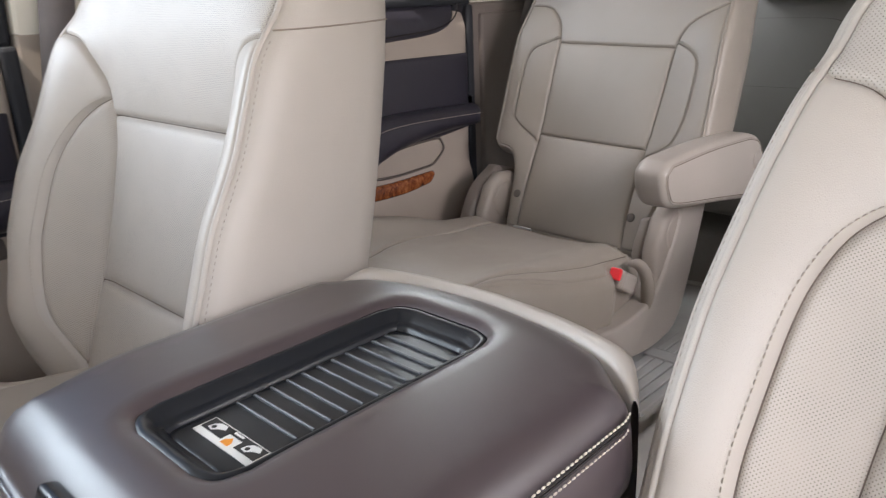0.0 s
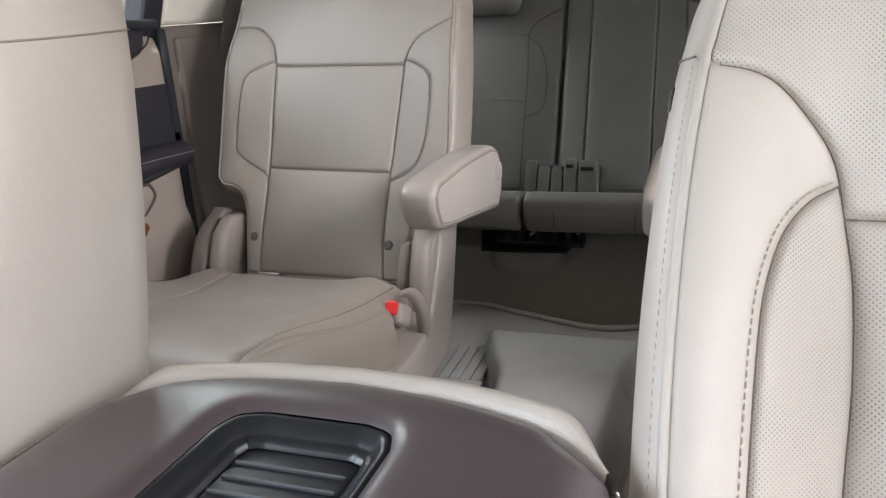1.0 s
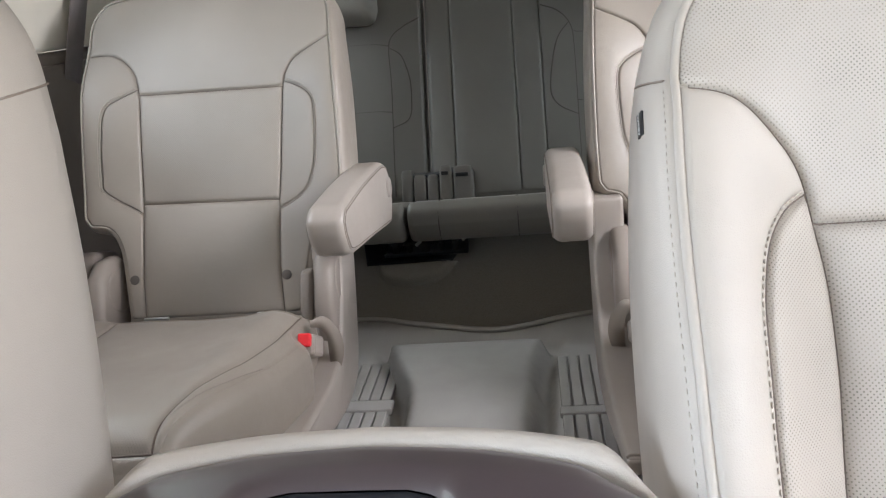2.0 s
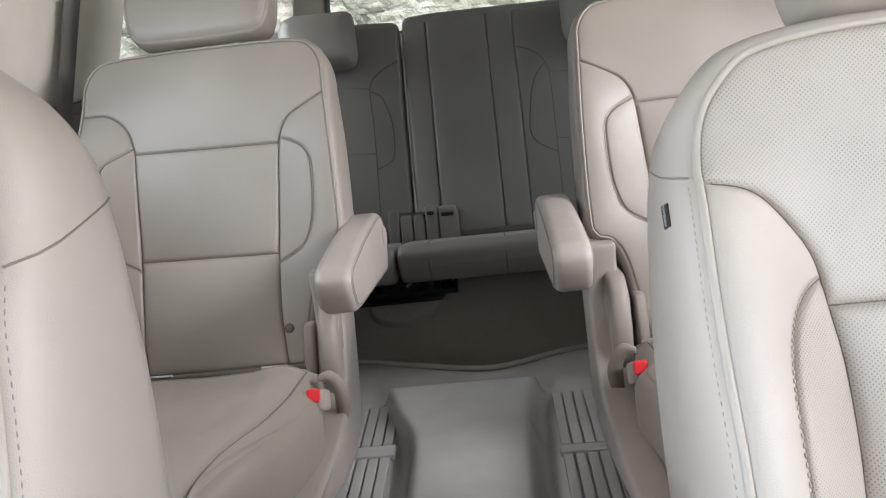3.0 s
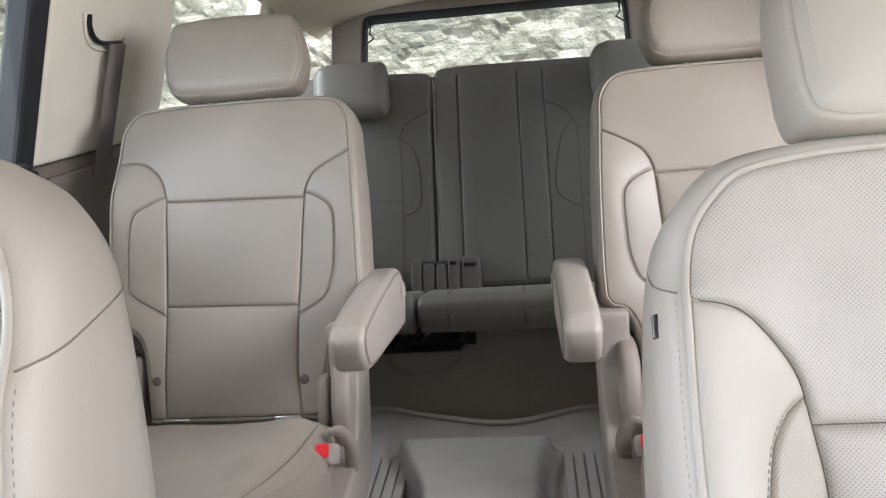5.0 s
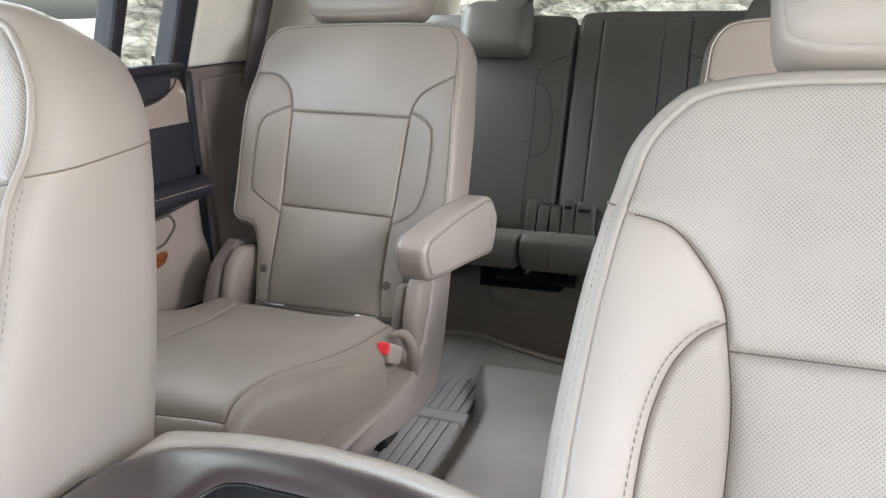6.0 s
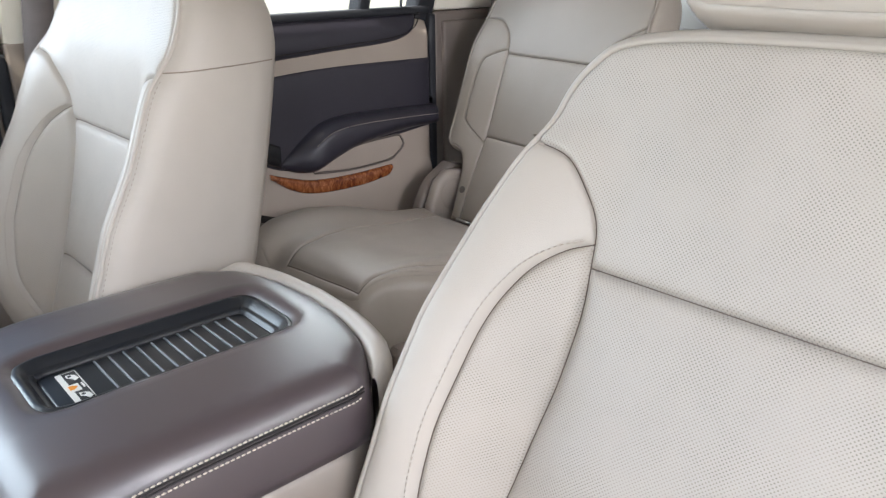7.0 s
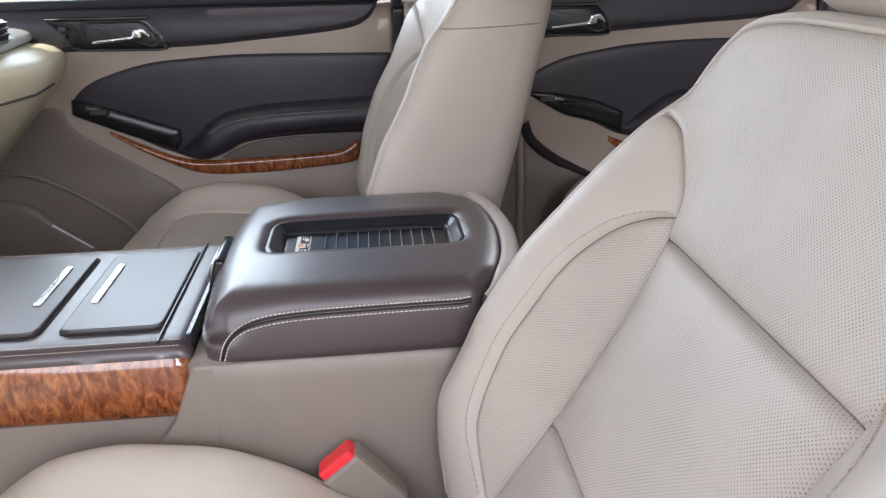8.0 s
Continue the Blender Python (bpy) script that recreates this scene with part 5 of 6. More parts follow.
        part("printed_mark", cyl((xx - 0.002, 0.4500, 0.8501), (xx - 0.002, 0.4500, 0.8504), 0.0018, 10), label_ink, lid)
    part("printed_mark", rbox((0.0, 0.4550, 0.8500), (0.010, 0.0016, 0.0004), 0.0), label_white, lid, smooth=False)
    part("printed_mark", prism([(-0.004, 0.4432), (0.004, 0.4432), (0.0035, 0.4470), (0.0, 0.4505), (-0.0035, 0.4470)], Matrix.Translation((0, 0, 0.8500)), 0.0004, 0), label_orange, lid, smooth=False)
    # twin stitched seam down both flanks of the lid
    flank = lambda a: float(np.interp(a, [0.349, 0.357, 0.367, 0.382, 0.51, 0.625, 0.65], [0.148, 0.1635, 0.1695, 0.1725, 0.1735, 0.1725, 0.165]))
    for s in (-1, 1):
        for dz in (0.0, -0.0105):
            q = seg((0.369 - dz * 0.5, 0.792), (0.376 - dz * 0.6, 0.812), (0.390 - dz * 0.5, 0.829 + dz * 0.5), (0.413, 0.8405 + dz), (0.445, 0.8455 + dz), (0.50, 0.8480 + dz), (0.58, 0.8490 + dz), (0.622, 0.8490 + dz), (0.638, 0.8490 + dz))
            xs_ = [s * (flank(a) + 0.0018) for a, b in q]
            part("stitching", stitches([(x_, a, b) for x_, (a, b) in zip(xs_, q)], 0.0046, 0.0036, 0.0008), thread_light, lid)
        for dz in (-0.0035, -0.0070):
            q = seg((0.369 - dz * 0.5, 0.792), (0.376 - dz * 0.6, 0.812), (0.390 - dz * 0.5, 0.829 + dz * 0.5), (0.413, 0.8405 + dz), (0.445, 0.8455 + dz), (0.50, 0.8480 + dz), (0.58, 0.8490 + dz), (0.622, 0.8490 + dz), (0.638, 0.8490 + dz))
            part("seam", tube([(s * (flank(a) + 0.0006), a, b) for a, b in q], 0.0010), seam_black, lid)
    part("latch", rbox((0.0, 0.348, 0.831), (0.085, 0.014, 0.046), 0.005, 3, Matrix.Rotation(radians(-16), 4, "X")), gloss_black, lid, "gloss black latch with a silver key")
    part("latch_key", rbox((0.0, 0.3415, 0.835), (0.062, 0.008, 0.020), 0.003, 2, Matrix.Rotation(radians(-20), 4, "X")), steel, lid)
    # tan rim that wraps the back of the lid
    arc = lid_o[(lid_o[:, 1] > 0.650)]
    arc = arc[np.argsort(np.arctan2(arc[:, 0], arc[:, 1] - 0.45))]
    n = np.array([(a * 0.9, (b - 0.45)) for a, b in arc])
    n /= np.linalg.norm(n, axis=1)[:, None]
    verts, faces = [], []
    prof = ((0.0015, 0.846), (0.003, 0.862), (0.008, 0.8665), (0.016, 0.866), (0.023, 0.860), (0.027, 0.845), (0.028, 0.78), (0.024, 0.60), (0.020, 0.37))
    for (a, b), d in zip(arc, n):
        sag = 0.020 * sstep((np.abs(a) - 0.125) / 0.045)
        o2 = 1 - 0.80 * sstep((np.abs(a) - 0.125) / 0.045)
        verts += [(a + d[0] * o_ * o2, b + d[1] * o_ * o2, z_ - (sag if z_ > 0.84 else 0)) for o_, z_ in prof]
    k = len(prof)
    faces = [(i * k + j, i * k + j + 1, (i + 1) * k + j + 1, (i + 1) * k + j) for i in range(len(arc) - 1) for j in range(k - 1)]
    part("rear_rim", (verts, faces), leather_tan, t, "tan leather rim behind the lid")
    # tan body below the lid
    bo = loop(seg((-0.160, 0.332), (0.160, 0.332)), seg((0.160, 0.332), (0.170, 0.36)), seg((0.170, 0.36), (0.172, 0.62)), seg((0.172, 0.62), (0.13, 0.675), (0.0, 0.692), (-0.13, 0.675), (-0.172, 0.62)), seg((-0.172, 0.62), (-0.170, 0.36)), seg((-0.170, 0.36), (-0.160, 0.332)))
    bp = Plane(Matrix.Translation((0, 0, 0)))
    part("body", shell(bp, bo, [(-0.012, 0.36, False), (-0.004, 0.60, False), (0.0, 0.76, False), (0.0, 0.782, False), (0.006, 0.788, False)]), plastic_console, t, "tan moulded console body")
    # front section: brown top with two lidded bins, burl side strip
    fo = loop(seg((-0.150, -0.40), (0.150, -0.40)), seg((0.150, -0.40), (0.152, 0.334)), seg((0.152, 0.334), (-0.152, 0.334)), seg((-0.152, 0.334), (-0.150, -0.40)))
    fp = Plane(Matrix.Translation((0, 0, 0.803)), lambda u, v: 0.012 * np.clip((0.0 - np.asarray(v)) / 0.3, 0, 1))
    part("top_cover", pad(fp, fo, 0.016, 0.010, grid=0.03, step=0.015, skirt=((0.0, 0.012),)), leather_lid, t, "dark brown leather console top")
    for y0, y1, hy in ((0.186, 0.298, 0.2045), (0.012, 0.162, 0.138)):
        q = 0.012
        bo_ = loop(seg((-0.112 + q, y0), (0.112 - q, y0)), seg((0.112 - q, y0), (0.112 - 0.3 * q, y0 + 0.3 * q), (0.112, y0 + q)), seg((0.112, y0 + q), (0.112, y1 - q)), seg((0.112, y1 - q), (0.112 - 0.3 * q, y1 - 0.3 * q), (0.112 - q, y1)), seg((0.112 - q, y1), (-0.112 + q, y1)), seg((-0.112 + q, y1), (-0.112 + 0.3 * q, y1 - 0.3 * q), (-0.112, y1 - q)), seg((-0.112, y1 - q), (-0.112, y0 + q)), seg((-0.112, y0 + q), (-0.112 + 0.3 * q, y0 + 0.3 * q), (-0.112 + q, y0)))
        part("bin_recess", pad(Plane(Matrix.Translation((0, 0, 0.8045)), fp.f), loop(inset(bo_, -0.0055)), 0.004, 0.003, grid=0.04, step=0.012), seam_black, t)
        b_ = part("bin_lid", prism(bo_, Matrix.Translation((0, 0, 0.8045)), 0.009, 0.0018, 2), leather_brown_satin, t, "dark brown sliding bin lid", smooth=False)
        part("bin_handle", rbox((-0.0125, hy, 0.8098), (0.112, 0.009, 0.003), 0.0012), chrome, b_, "slim chrome pull strip", smooth=False)
    part("joint", rbox((0, 0.331, 0.797), (0.270, 0.006, 0.022), 0.001), gloss_black, t, smooth=False)
    part("joint", rbox((0, 0.300, 0.8045), (0.290, 0.003, 0.004), 0.001), gloss_black, t, smooth=False)
    for s in (-1, 1):
        for xx, zz in ((0.1375, 0.8036), (0.1450, 0.8001)):
            part("stitching", stitches([(s * xx, yy, zz + 0.012 * np.clip(-yy / 0.3, 0, 1)) for yy in np.linspace(-0.35, 0.325, 60)], 0.0044, 0.0034, 0.0005), thread_light, t)
        pr = [(0.1525, 0.788), (0.1565, 0.782), (0.1590, 0.772), (0.1600, 0.758), (0.1600, 0.746), (0.1590, 0.734), (0.1560, 0.722), (0.1500, 0.714)]
        ys = np.linspace(-0.40, 0.332, 40)
        verts = [(s * a, yy, b) for yy in ys for a, b in pr]
        k = len(pr)
        faces = [(i * k + j, (i + 1) * k + j, (i + 1) * k + j + 1, i * k + j + 1) for i in range(len(ys) - 1) for j in range(k - 1)]
        verts += [(s * 0.146, ys[-1], b) for a, b in pr]
        n0 = len(ys) * k
        faces += [((len(ys) - 1) * k + j, n0 + j, n0 + j + 1, (len(ys) - 1) * k + j + 1) for j in range(k - 1)]
        part("wood_strip", (verts, faces if s > 0 else [f[::-1] for f in faces]), burl, t, "glossy burl wood side strip")
    for s in (-1, 1):
        part("body_cheek", prism([(0.338, 0.786), (0.40, 0.786), (0.40, 0.40), (0.16, 0.40), (0.288, 0.686), (0.312, 0.720)], side_frame(s * 0.159), 0.0215, 0.004, 2), plastic_console, t, smooth=False)
    part("front_body", rbox((0, -0.03, 0.55), (0.296, 0.75, 0.34), 0.006), plastic_console, t, "tan moulded front console body", smooth=False)
    return t


seam_black = material("black_seam_groove", (0.012, 0.009, 0.009), 0.7)
leather_brown_satin = leather("satin_brown_cover", (0.050, 0.043, 0.047), 0.40, amount=0.05, soft=0.01, grain=0.05, spread=0.3)
bsdf(leather_brown_satin).inputs["Coat Weight"].default_value = 0.35
bsdf(leather_brown_satin).inputs["Coat Roughness"].default_value = 0.36
console()

# driver's buckle, standing beside the console
bk = thing("belt_buckle", (0.205, 0.52, 0.60), "tan seat belt buckle with a red release button", "buckle")
rot = Matrix.Rotation(radians(40), 4, "X")
part("buckle_body", rbox((0.207, 0.5135, 0.6465), (0.032, 0.054, 0.085), 0.006, 2, rot), plastic_console, bk, smooth=False)
part("button", rbox((0.207, 0.4850, 0.6805), (0.026, 0.046, 0.014), 0.004, 2, rot), red_plastic, bk, "red release button", smooth=False)
part("stalk", rbox((0.207, 0.560, 0.59), (0.018, 0.030, 0.09), 0.005, 2, rot), plastic_taupe, bk, smooth=False)

# ---------------------------------------------------------------- door trims on the passenger side
DX = -0.79


def door(name, shift, front, label):
    """A door trim: tan base, brown belt pad and inset, padded armrest, burl strip, handle and switches. shift moves it along the car."""
    t = thing(name, (DX, shift + 0.3, 0.5), label, "car door", kind="structure")
    d = lambda x: Plane(side_frame(DX + x))
    y0, y1 = (-0.30, 0.60) if front else (0.875, 1.552)
    panel = loop(seg((y0, 0.45), (y1, 0.45)), seg((y1, 0.45), (y1, 1.075)), seg((y1, 1.075), (y0, 1.075)), seg((y0, 1.075), (y0, 0.45)))
    bulge = lambda u, v: 0.012 * sstep((0.74 - np.asarray(v)) / 0.05) - 0.02 * sstep((np.asarray(v) - 1.03) / 0.06)
    part("panel", pad(Plane(side_frame(DX), bulge), panel, 0.012, 0.008, grid=0.03, step=0.02, skirt=((0.0, 0.03),)), plastic_tan, t, "tan moulded door panel")
    # brown belt pad under the glass
    if front:
        low = seg((-0.30, 0.994), (0.135, 0.999), (0.30, 1.008), (0.485, 1.024), (0.546, 1.045), (0.572, 1.082))
    else:
        low = seg((0.88, 0.990), (1.05, 1.000), (1.25, 1.012), (1.42, 1.021), (1.485, 1.036), (1.507, 1.060), (1.511, 1.084))
    a, b = low[0], low[-1]
    pad_o = loop(low, seg(tuple(b), (a[0], 1.090)), seg((a[0], 1.090), tuple(a)))
    lean_ = lambda u, v: -0.25 * np.maximum(np.asarray(v) - 1.04, 0)
    bp = part("belt_pad", pad(Plane(side_frame(DX + 0.008), lean_), pad_o, 0.010, 0.008, 0.004, grid=0.02, skirt=((0.0, 0.012),)), leather_brown, t, "dark brown leather belt pad")
    q = np.array([p for p in low]) + (0, 0.012)
    q = q[:-4]
    part("seam", tube(d(0.0125).at(q[:, 0], q[:, 1], 0), 0.0015), seam_black, t)
    part("window_sill", rbox((DX - 0.012, (y0 + y1) / 2, 1.090), (0.028, y1 - y0, 0.018), 0.005), rubber_seal, t, "black glass seal")
    part("lock_pin", cyl((DX - 0.012, (0.52 if front else 1.475), 1.09), (DX - 0.012, (0.52 if front else 1.475), 1.115), 0.003), plastic_black, t)
    # brown inset with the arm rest
    if front:
        top = seg((-0.093, 0.880), (-0.085, 0.902), (-0.039, 0.937), (0.07, 0.970), (0.18, 0.980), (0.304, 0.984), (0.594, 0.977))
        right = seg((0.594, 0.977), (0.594, 0.80))
        bottom = seg((0.594, 0.80), (0.40, 0.800), (0.27, 0.790), (0.20, 0.770), (0.112, 0.772), (0.02, 0.815), (-0.093, 0.866))
        arm = loop(seg((0.115, 0.775), (0.150, 0.802), (0.190, 0.838), (0.235, 0.862), (0.30, 0.874), (0.42, 0.880), (0.596, 0.884)), seg((0.596, 0.884), (0.596, 0.812)), seg((0.596, 0.812), (0.45, 0.812), (0.33, 0.806), (0.27, 0.796), (0.225, 0.775), (0.17, 0.757), (0.115, 0.775)))
        switch = loop(seg((-0.088, 0.900), (-0.03, 0.886), (0.130, 0.828)), seg((0.130, 0.828), (0.128, 0.802), (0.113, 0.781)), seg((0.113, 0.781), (0.0, 0.826), (-0.092, 0.866)), seg((-0.092, 0.868), (-0.088, 0.900)))
        wood = loop(seg((-0.02, 0.828), (0.05, 0.793), (0.112, 0.766), (0.17, 0.755), (0.28, 0.756), (0.40, 0.760), (0.47, 0.766), (0.512, 0.790)), seg((0.512, 0.790), (0.514, 0.762)), seg((0.514, 0.762), (0.497, 0.738), (0.40, 0.728), (0.28, 0.722), (0.16, 0.728), (0.06, 0.772), (-0.02, 0.822)), seg((-0.02, 0.822), (-0.02, 0.828)))
        pocket = loop(seg((0.20, 0.756), (0.24, 0.778), (0.30, 0.795), (0.42, 0.803), (0.55, 0.803)), seg((0.55, 0.803), (0.555, 0.770)), seg((0.555, 0.770), (0.48, 0.764), (0.40, 0.756), (0.28, 0.753), (0.20, 0.756)))
        hx = 0.03
    else:
        top = seg((0.888, 0.880), (0.905, 0.920), (0.974, 0.952), (1.06, 0.968), (1.143, 0.978), (1.30, 0.983), (1.550, 0.980))
        right = seg((1.550, 0.980), (1.550, 0.81))
        bottom = seg((1.550, 0.81), (1.45, 0.80), (1.30, 0.785), (1.186, 0.760), (1.11, 0.770), (1.045, 0.800), (0.978, 0.820), (0.922, 0.852), (0.888, 0.874))
        arm = loop(seg((1.112, 0.785), (1.155, 0.822), (1.205, 0.856), (1.245, 0.869), (1.31, 0.873), (1.42, 0.871), (1.552, 0.866)), seg((1.552, 0.882), (1.552, 0.818)), seg((1.552, 0.818), (1.45, 0.816), (1.32, 0.802), (1.25, 0.782), (1.186, 0.758), (1.14, 0.765), (1.112, 0.785)))
        switch = loop(seg((0.894, 0.880), (0.97, 0.872), (1.05, 0.854), (1.116, 0.826)), seg((1.116, 0.826), (1.114, 0.776)), seg((1.114, 0.776), (1.045, 0.804), (0.978, 0.824), (0.925, 0.855), (0.894, 0.872)), seg((0.894, 0.872), (0.894, 0.880)))
        wood = loop(seg((1.086, 0.768), (1.136, 0.751), (1.194, 0.736), (1.287, 0.730), (1.418, 0.733)), seg((1.418, 0.733), (1.419, 0.724), (1.405, 0.707)), seg((1.405, 0.707), (1.318, 0.698), (1.206, 0.702), (1.140, 0.720), (1.086, 0.756)), seg((1.086, 0.756), (1.086, 0.768)))
        pocket = loop(seg((1.186, 0.752), (1.262, 0.786), (1.345, 0.799), (1.445, 0.803)), seg((1.445, 0.803), (1.456, 0.775), (1.420, 0.745)), seg((1.420, 0.745), (1.30, 0.741), (1.186, 0.752)))
        hx = 0.985
    sh = 0.0 if front else 0.945
    bez = loop(seg((-0.105, 1.067), (-0.078, 1.022)), seg((-0.078, 1.022), (-0.062, 1.004), (-0.037, 0.997)), seg((-0.037, 0.997), (0.11, 0.994)), seg((0.11, 0.994), (0.127, 0.997), (0.131, 1.008)), seg((0.131, 1.008), (0.125, 1.034), (0.097, 1.066)), seg((0.097, 1.066), (-0.105, 1.067))) + (sh, 0)
    part("inset_panel", pad(d(0.004), loop(top, right, bottom), 0.012, 0.006, 0.002, grid=0.02, skirt=((0.0, 0.008),)), leather_brown, t, "dark brown leather inset")
    grow = lambda u, v, dd: 0.045 * np.sqrt(np.clip(1 - (1 - np.clip(dd / 0.030, 0, 1)) ** 2, 0, 1)) * sstep((np.asarray(u) - (0.10 if front else 1.10)) / 0.10)
    part("arm_rest", pad(d(0.008), arm, 0.030, 0, grid=0.012, step=0.007, height=grow, skirt=((0.0, 0.012),)), leather_brown, t, "dark brown leather padded arm rest")
    aa = np.array([p for p in arm if p[1] > 0.84 and p[0] < (0.58 if front else 1.54)])
    aa = aa[np.argsort(aa[:, 0])] - (0, 0.018)
    part("stitching", stitches(d(0.0505).at(aa[:, 0], aa[:, 1], 0), 0.0055, 0.004, 0.0008), thread_tan, t)
    part("switch_panel", pad(d(0.010), switch, 0.006, 0.004, 0.012, grid=0.015, skirt=((0.0, 0.012),)), gloss_black, t, "gloss black window switch panel")
    part("window_switch", rbox((DX + 0.024, -0.030 if front else 0.935, 0.874 if front else 0.864), (0.012, 0.034, 0.010), 0.003), worn_black, t, smooth=False)
    part("wood_strip", pad(d(0.014), wood, 0.008, 0.005, 0.003, grid=0.015, skirt=((0.0, 0.014),)), burl, t, "glossy burl wood strip")
    part("map_pocket", pad(d(0.0035), pocket, 0.006, 0.003, grid=0.03), plastic_pocket if front else plastic_tan, t, "map pocket recess")
    if not front:
        edge = seg((0.885, 0.815), (0.905, 0.770), (0.97, 0.718), (1.07, 0.672), (1.20, 0.636), (1.40, 0.600), (1.54, 0.585))
        part("lower_panel", pad(Plane(side_frame(DX + 0.0045), lambda u, v: 0.012 * sstep((0.74 - np.asarray(v)) / 0.05)), loop(edge, seg((1.54, 0.585), (1.54, 0.46)), seg((1.54, 0.46), (0.885, 0.46)), seg((0.885, 0.46), (0.885, 0.815))), 0.010, 0.005, grid=0.03, step=0.015), plastic_umber, t, "dark taupe lower door panel")
        # the shadow along this curved edge is modelled as a black tube
        part("painted_shadow_line", tube(d(0.006).at(edge[:, 0], edge[:, 1] - 0.004, 0), 0.012, 10), seam_black, t, "black tube standing in for the shadow above the lower door panel")
        part("switch_key", rbox((DX + 0.026, 0.985, 0.850), (0.010, 0.034, 0.016), 0.004), gloss_black, t, smooth=False)
        part("pocket_edge", tube(d(0.004).at(*pocket[::2].T, 0), 0.0028, 6, True), plastic_pocket, t)
    part("handle_bezel", pad(d(0.010), bez, 0.010, 0.006, 0.002, grid=0.02, skirt=((0.0, 0.012),)), gloss_black, t, "gloss black handle surround")
    part("bezel_rim", tube(d(0.0115).at(*inset(bez, 0.004)[::2].T, 0), 0.0018, 6, True), worn_black, t)
    for i in range(2):
        part("lock_switch", rbox((DX + 0.015, (-0.072 if front else 0.905) - 0.004 * i, 1.045 - 0.017 * i), (0.005, 0.016, 0.009), 0.002), worn_black, t, smooth=False)
    cup = loop(seg((-0.045, 1.058), (-0.036, 1.008)), seg((-0.036, 1.008), (0.098, 1.006)), seg((0.098, 1.006), (0.112, 1.012), (0.110, 1.030)), seg((0.110, 1.030), (0.088, 1.058)), seg((0.088, 1.058), (-0.045, 1.058))) + (sh, 0)
    part("handle_cup", pad(d(0.0140), cup, 0.006, 0.005, grid=0.02), plastic_black, t)
    part("cup_rim", tube(d(0.0145).at(*cup[::2].T, 0), 0.0016, 6, True), worn_black, t)
    z = 1.018
    part("handle", pad(d(0.028), loop(seg((hx - 0.046, z + 0.003), (hx + 0.034, z + 0.010)), seg((hx + 0.034, z + 0.010), (hx + 0.038, z + 0.022)), seg((hx + 0.038, z + 0.022), (hx + 0.060, z + 0.024), (hx + 0.074, z + 0.008)), seg((hx + 0.074, z + 0.008), (hx + 0.067, z + 0.005), (hx + 0.055, z + 0.014)), seg((hx + 0.055, z + 0.014), (hx + 0.046, z + 0.003), (hx - 0.046, z - 0.005)), seg((hx - 0.046, z - 0.005), (hx - 0.046, z + 0.003))), 0.004, 0.003, grid=0.01, step=0.004, skirt=((0.0, 0.010),)), chrome, t, "chrome door pull")
    return t


def lower_bin(t):
    """The bottle bin low on the front door, with a bright scuff strip."""
    d = Plane(side_frame(DX + 0.035))
    low = seg((-0.112, 0.885), (-0.090, 0.832), (0.0, 0.768), (0.10, 0.702), (0.16, 0.64), (0.20, 0.52))
    part("lower_panel", pad(Plane(side_frame(DX + 0.0045), lambda u, v: 0.012 * sstep((0.74 - np.asarray(v)) / 0.05)), loop(low, seg((0.20, 0.52), (0.20, 0.46)), seg((0.20, 0.46), (-0.295, 0.46)), seg((-0.295, 0.46), (-0.295, 0.885)), seg((-0.295, 0.885), (-0.112, 0.885))), 0.008, 0.004, grid=0.03, step=0.015), plastic_umber, t, "dark taupe lower door panel")
    edge = seg((-0.30, 0.700), (-0.262, 0.690), (-0.21, 0.675), (-0.155, 0.622), (-0.09, 0.560), (0.0, 0.46))
    part("door_bin", pad(d, loop(edge, seg((0.0, 0.46), (-0.30, 0.46)), seg((-0.30, 0.46), (-0.30, 0.700))), 0.014, 0.008, grid=0.03, step=0.015, skirt=((0.0, 0.03),)), plastic_umber, t, "taupe moulded door bin")
    ridge = seg((-0.30, 0.752), (-0.207, 0.743), (-0.122, 0.703), (-0.029, 0.633), (0.03, 0.560))
    part("ridge", tube(Plane(side_frame(DX + 0.016)).at(ridge[:, 0], ridge[:, 1], 0), 0.006, 8), plastic_umber, t)
    strip = seg((-0.166, 0.636), (-0.089, 0.577))
    part("scuff_strip", tube(Plane(side_frame(DX + 0.045)).at(strip[:, 0], strip[:, 1], 0), 0.003, 8), steel, t, "slim bright metal strip")


lower_bin(door("door_1", 0.0, True, "front passenger door trim in tan, brown leather and burl wood"))
door("door_2", 0.95, False, "rear passenger door trim in tan, brown leather and burl wood")
box("trim_front_jamb", (-0.835, 0.600, 0.42), (-0.785, 0.622, 1.062), rubber_seal, "black rubber seal down the front door opening", "seal")
box("trim_b_pillar_foot", (-0.835, 0.624, 0.76), (-0.800, 0.878, 1.08), plastic_tan, "tan lower centre pillar trim", "pillar")
box("trim_b_pillar_base", (-0.835, 0.624, 0.40), (-0.797, 0.878, 0.757), plastic_umber, "dark taupe foot of the centre pillar", "pillar")
# black sheet over the carpet, standing in for the shade before the second row
box("shade_footwell", (-0.775, 0.62, 0.375), (-0.20, 0.98, 0.400), rubber_seal, "black sheet standing in for shade on the footwell floor before the second row", "mat")
box("trim_sill", (-0.80, 0.62, 0.37), (-0.70, 1.60, 0.42), plastic_black, "black door sill plate", "trim")

# ---------------------------------------------------------------- seat belts
def pillar_x(z):
    return -(0.80 - (z - BELT) * 0.36)


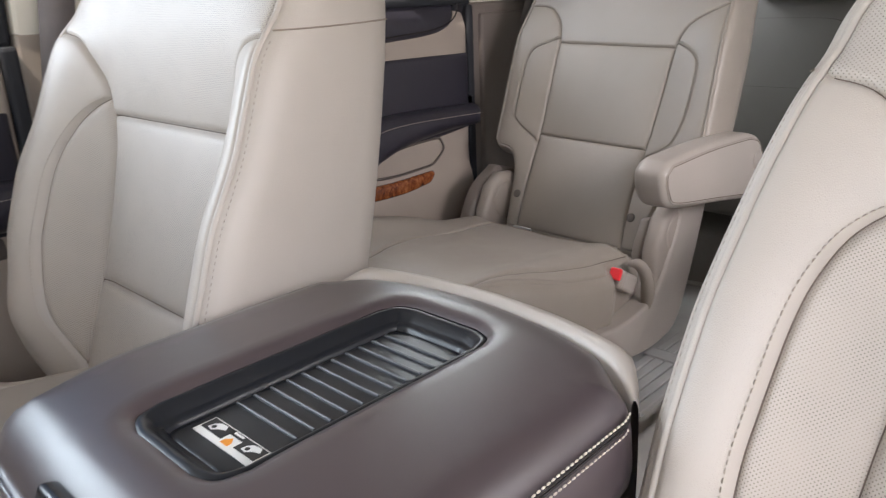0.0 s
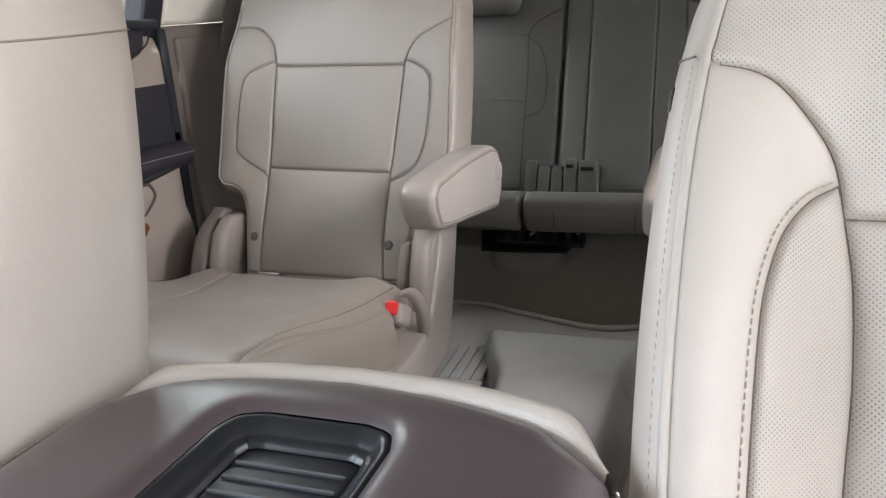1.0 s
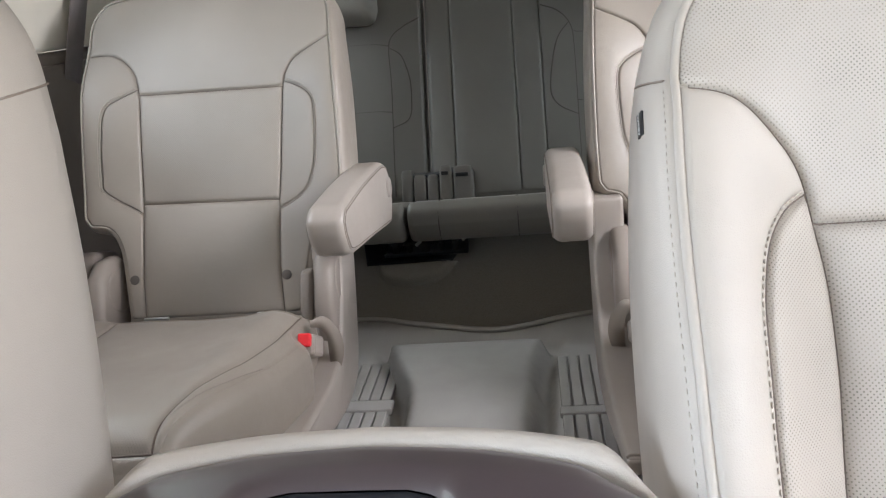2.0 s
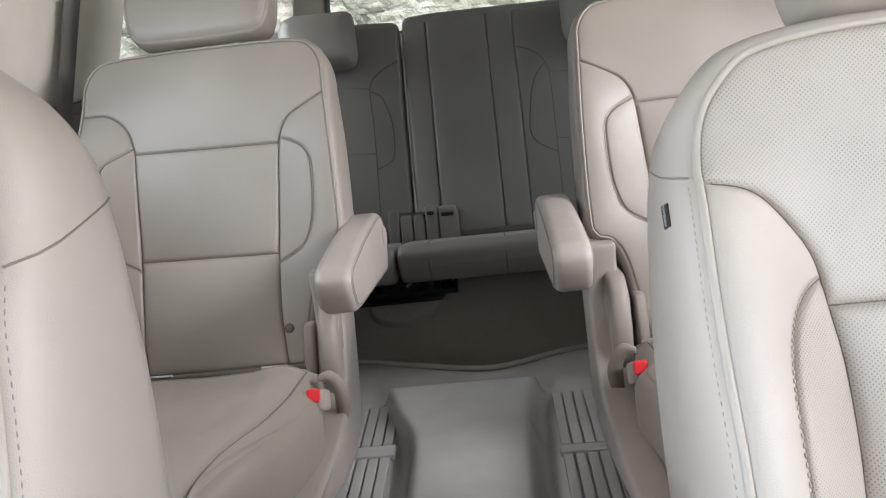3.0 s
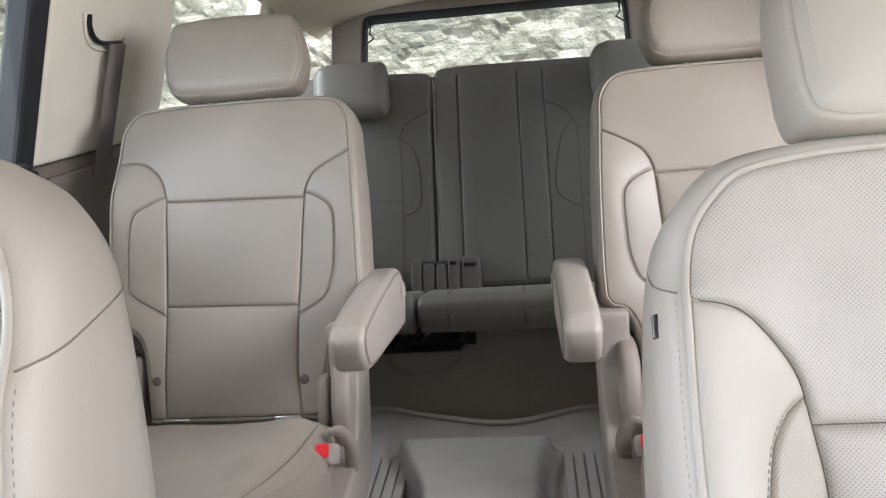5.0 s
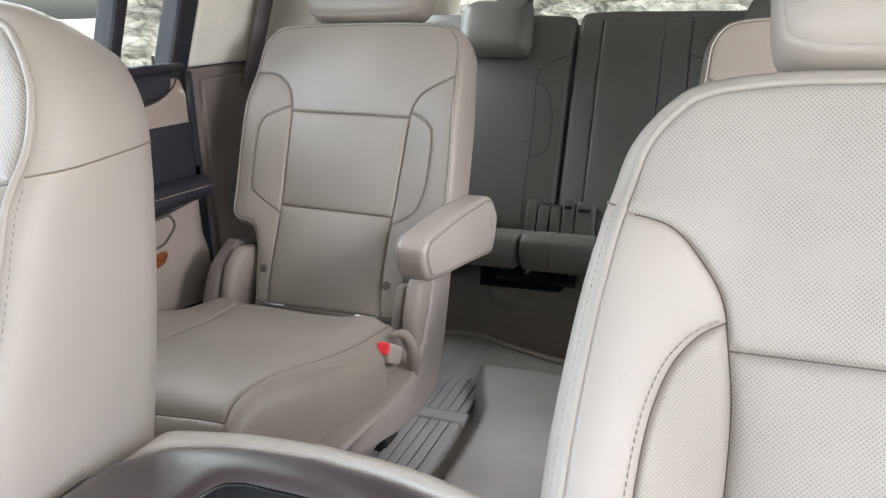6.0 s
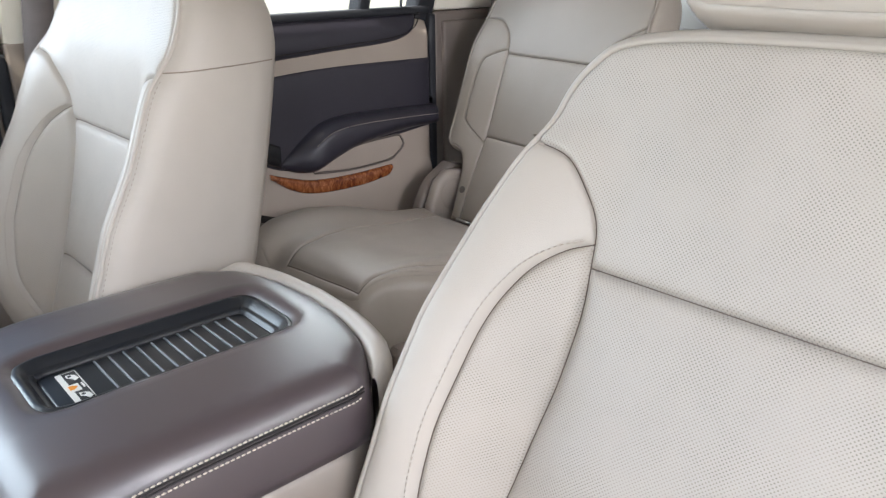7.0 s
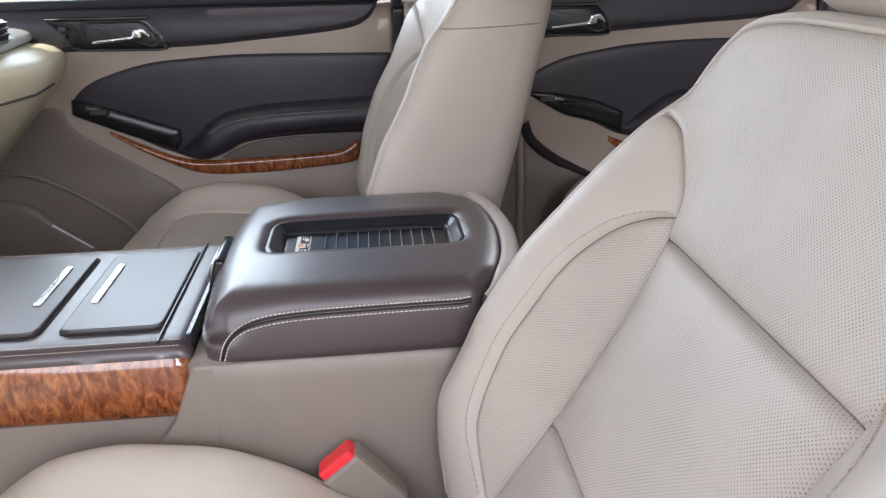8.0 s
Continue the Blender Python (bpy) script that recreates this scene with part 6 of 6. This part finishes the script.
belt = thing("seat_belt", (-0.70, 1.80, 1.0), "grey seat belt hanging from the rear pillar", "seat belt")
pts = [(1.292, 1.775), (1.22, 1.772), (1.10, 1.768), (0.98, 1.764), (0.84, 1.76)]
v = []
for z, y in pts:
    x = pillar_x(z) + 0.022 + 0.02 * (1.3 - z)
    v += [(x, y - 0.026, z), (x + 0.006, y + 0.022, z)]
w = part("webbing", (v, [(2 * i, 2 * i + 2, 2 * i + 3, 2 * i + 1) for i in range(len(pts) - 1)]), webbing, belt, "grey woven webbing")
w.modifiers.new("thick", "SOLIDIFY").thickness = 0.0025
q = seg((1.686, 1.346), (1.693, 1.326), (1.713, 1.306), (1.748, 1.296), (1.815, 1.296), n=6)
part("guide_slot", tube([(pillar_x(z) + 0.006, y, z) for y, z in q], 0.0055), plastic_black, belt, "black guide slot")
q2 = seg((1.676, 1.351), (1.681, 1.323), (1.703, 1.296), (1.748, 1.284), (1.827, 1.283), (1.833, 1.306), n=6)
part("guide_rim", tube([(pillar_x(z) + 0.003, y, z) for y, z in q2], 0.004), plastic_ivory, belt)

belt2 = thing("seat_belt", (-0.72, 0.75, 1.0), "grey front seat belt along the centre pillar", "seat belt")
v = []
for z, y in [(1.40, 0.71), (1.20, 0.685), (1.0, 0.665), (0.8, 0.655), (0.62, 0.65)]:
    x = -(0.80 - max(0.0, z - BELT) * 0.2) + 0.022
    v += [(x, y - 0.024, z), (x + 0.004, y + 0.024, z)]
w = part("webbing", (v, [(2 * i, 2 * i + 2, 2 * i + 3, 2 * i + 1) for i in range(4)]), webbing, belt2)
w.modifiers.new("thick", "SOLIDIFY").thickness = 0.0025

# ---------------------------------------------------------------- end of the dashboard and footwell
dash = thing("dashboard", (0, -0.5, 0.6), "tan and dark dashboard with a round air vent", "dashboard")
prof = seg((-0.30, 0.62), (-0.20, 0.75), (-0.066, 0.891), (-0.017, 0.955), (-0.005, 0.995), (-0.030, 1.014), (-0.070, 1.020))
prof2 = seg((-0.070, 1.021), (-0.060, 1.030), (-0.070, 1.043), (-0.12, 1.050), (-0.30, 1.045), (-0.85, 1.03))
for nm, pr, mt, lb in (("lower_panel", prof, plastic_dash, "pale tan moulded lower dashboard"), ("top_pad", prof2, plastic_silver, "grey satin dashboard top trim")):
    xs_ = np.linspace(-0.80, 0.80, 33)
    verts = [(x, y - 0.028 - 0.05 * (x / 0.8) ** 2 - 0.24 * max(0.0, 1 - abs(x) / 0.6), z) for x in xs_ for y, z in pr]
    k = len(pr)
    part(nm, (verts, [(i * k + j, (i + 1) * k + j, (i + 1) * k + j + 1, i * k + j + 1) for i in range(32) for j in range(k - 1)]), mt, dash, lb)
vent = part("air_vent", rbox((-0.56, -0.125, 1.060), (0.11, 0.04, 0.045), 0.010, 3), plastic_black, dash, "black air vent with grey blades")
for i in range(4):
    part("vent_blade", rbox((-0.56, -0.106, 1.046 + 0.010 * i), (0.088, 0.012, 0.003), 0.001), worn_black, vent, smooth=False)
part("glovebox_seam", tube([(x_, -0.049 - 0.05 * (x_ / 0.8) ** 2 - 0.24 * max(0.0, 1 - abs(x_) / 0.6), 0.945) for x_ in np.linspace(-0.72, -0.30, 20)], 0.0025), plastic_dark, dash)
box("trim_kick_panel", (-0.83, -0.9, 0.36), (-0.775, -0.28, 0.92), plastic_tan, "tan footwell side trim", "trim")

# ---------------------------------------------------------------- outside
def sheet(name, lo, hi, step, zfun, mat, label, category):
    xs_ = np.arange(lo[0], hi[0] + 1e-6, step)
    ys_ = np.arange(lo[1], hi[1] + 1e-6, step)
    verts = [(x, y, zfun(x, y)) for y in ys_ for x in xs_]
    k = len(xs_)
    return solo(name, (verts, [(j * k + i, j * k + i + 1, (j + 1) * k + i + 1, (j + 1) * k + i) for j in range(len(ys_) - 1) for i in range(k - 1)]), mat, label, category, "structure")


sheet("ground", (-300, -300), (300, 300), 25, lambda x, y: -0.45, tarmac, "pale gravel yard round the car", "ground")


def cliff(name, a, b, h, label):
    """A weathered rock cutting: broken ledges of many sizes, as one uneven sheet."""
    a, b = Vector(a), Vector(b)
    along_ = (b - a).normalized()
    out = Vector((along_.y, -along_.x, 0))
    length = (b - a).length
    ns, nz = int(length / 0.055), int(h / 0.055)
    verts = []
    for j in range(nz + 1):
        for i in range(ns + 1):
            s, z = length * i / ns, h * j / nz
            warp = 0.12 * noise.noise(Vector((s * 0.6, z * 0.9, 3.1))) + 0.05 * noise.noise(Vector((s * 3, z * 3, 7.7)))
            push = 0.0
            for fs, fz, amount in ((0.9, 3.2, 0.045), (2.6, 6.5, 0.028)):
                c = noise.voronoi(Vector((s * fs + warp, z * fz + 1.6 * warp, 0.5)))[1][0]
                push += amount * noise.cell(c * 7.3)
            push += 0.03 * noise.noise(Vector((s * 5, z * 8, 0)))
            p = a + along_ * s + out * push
            verts.append((p.x, p.y, a.z + z))
    k = ns + 1
    faces = [(j * k + i, j * k + i + 1, (j + 1) * k + i + 1, (j + 1) * k + i) for j in range(nz) for i in range(ns)]
    return solo(name, (verts, faces), rock, label, "rock face", "stuff", smooth=False)


cliff("rock_face", (9, 8.5, -0.45), (-8.2, 9.0, -0.45), 5.0, "pale weathered rock cutting behind the car")
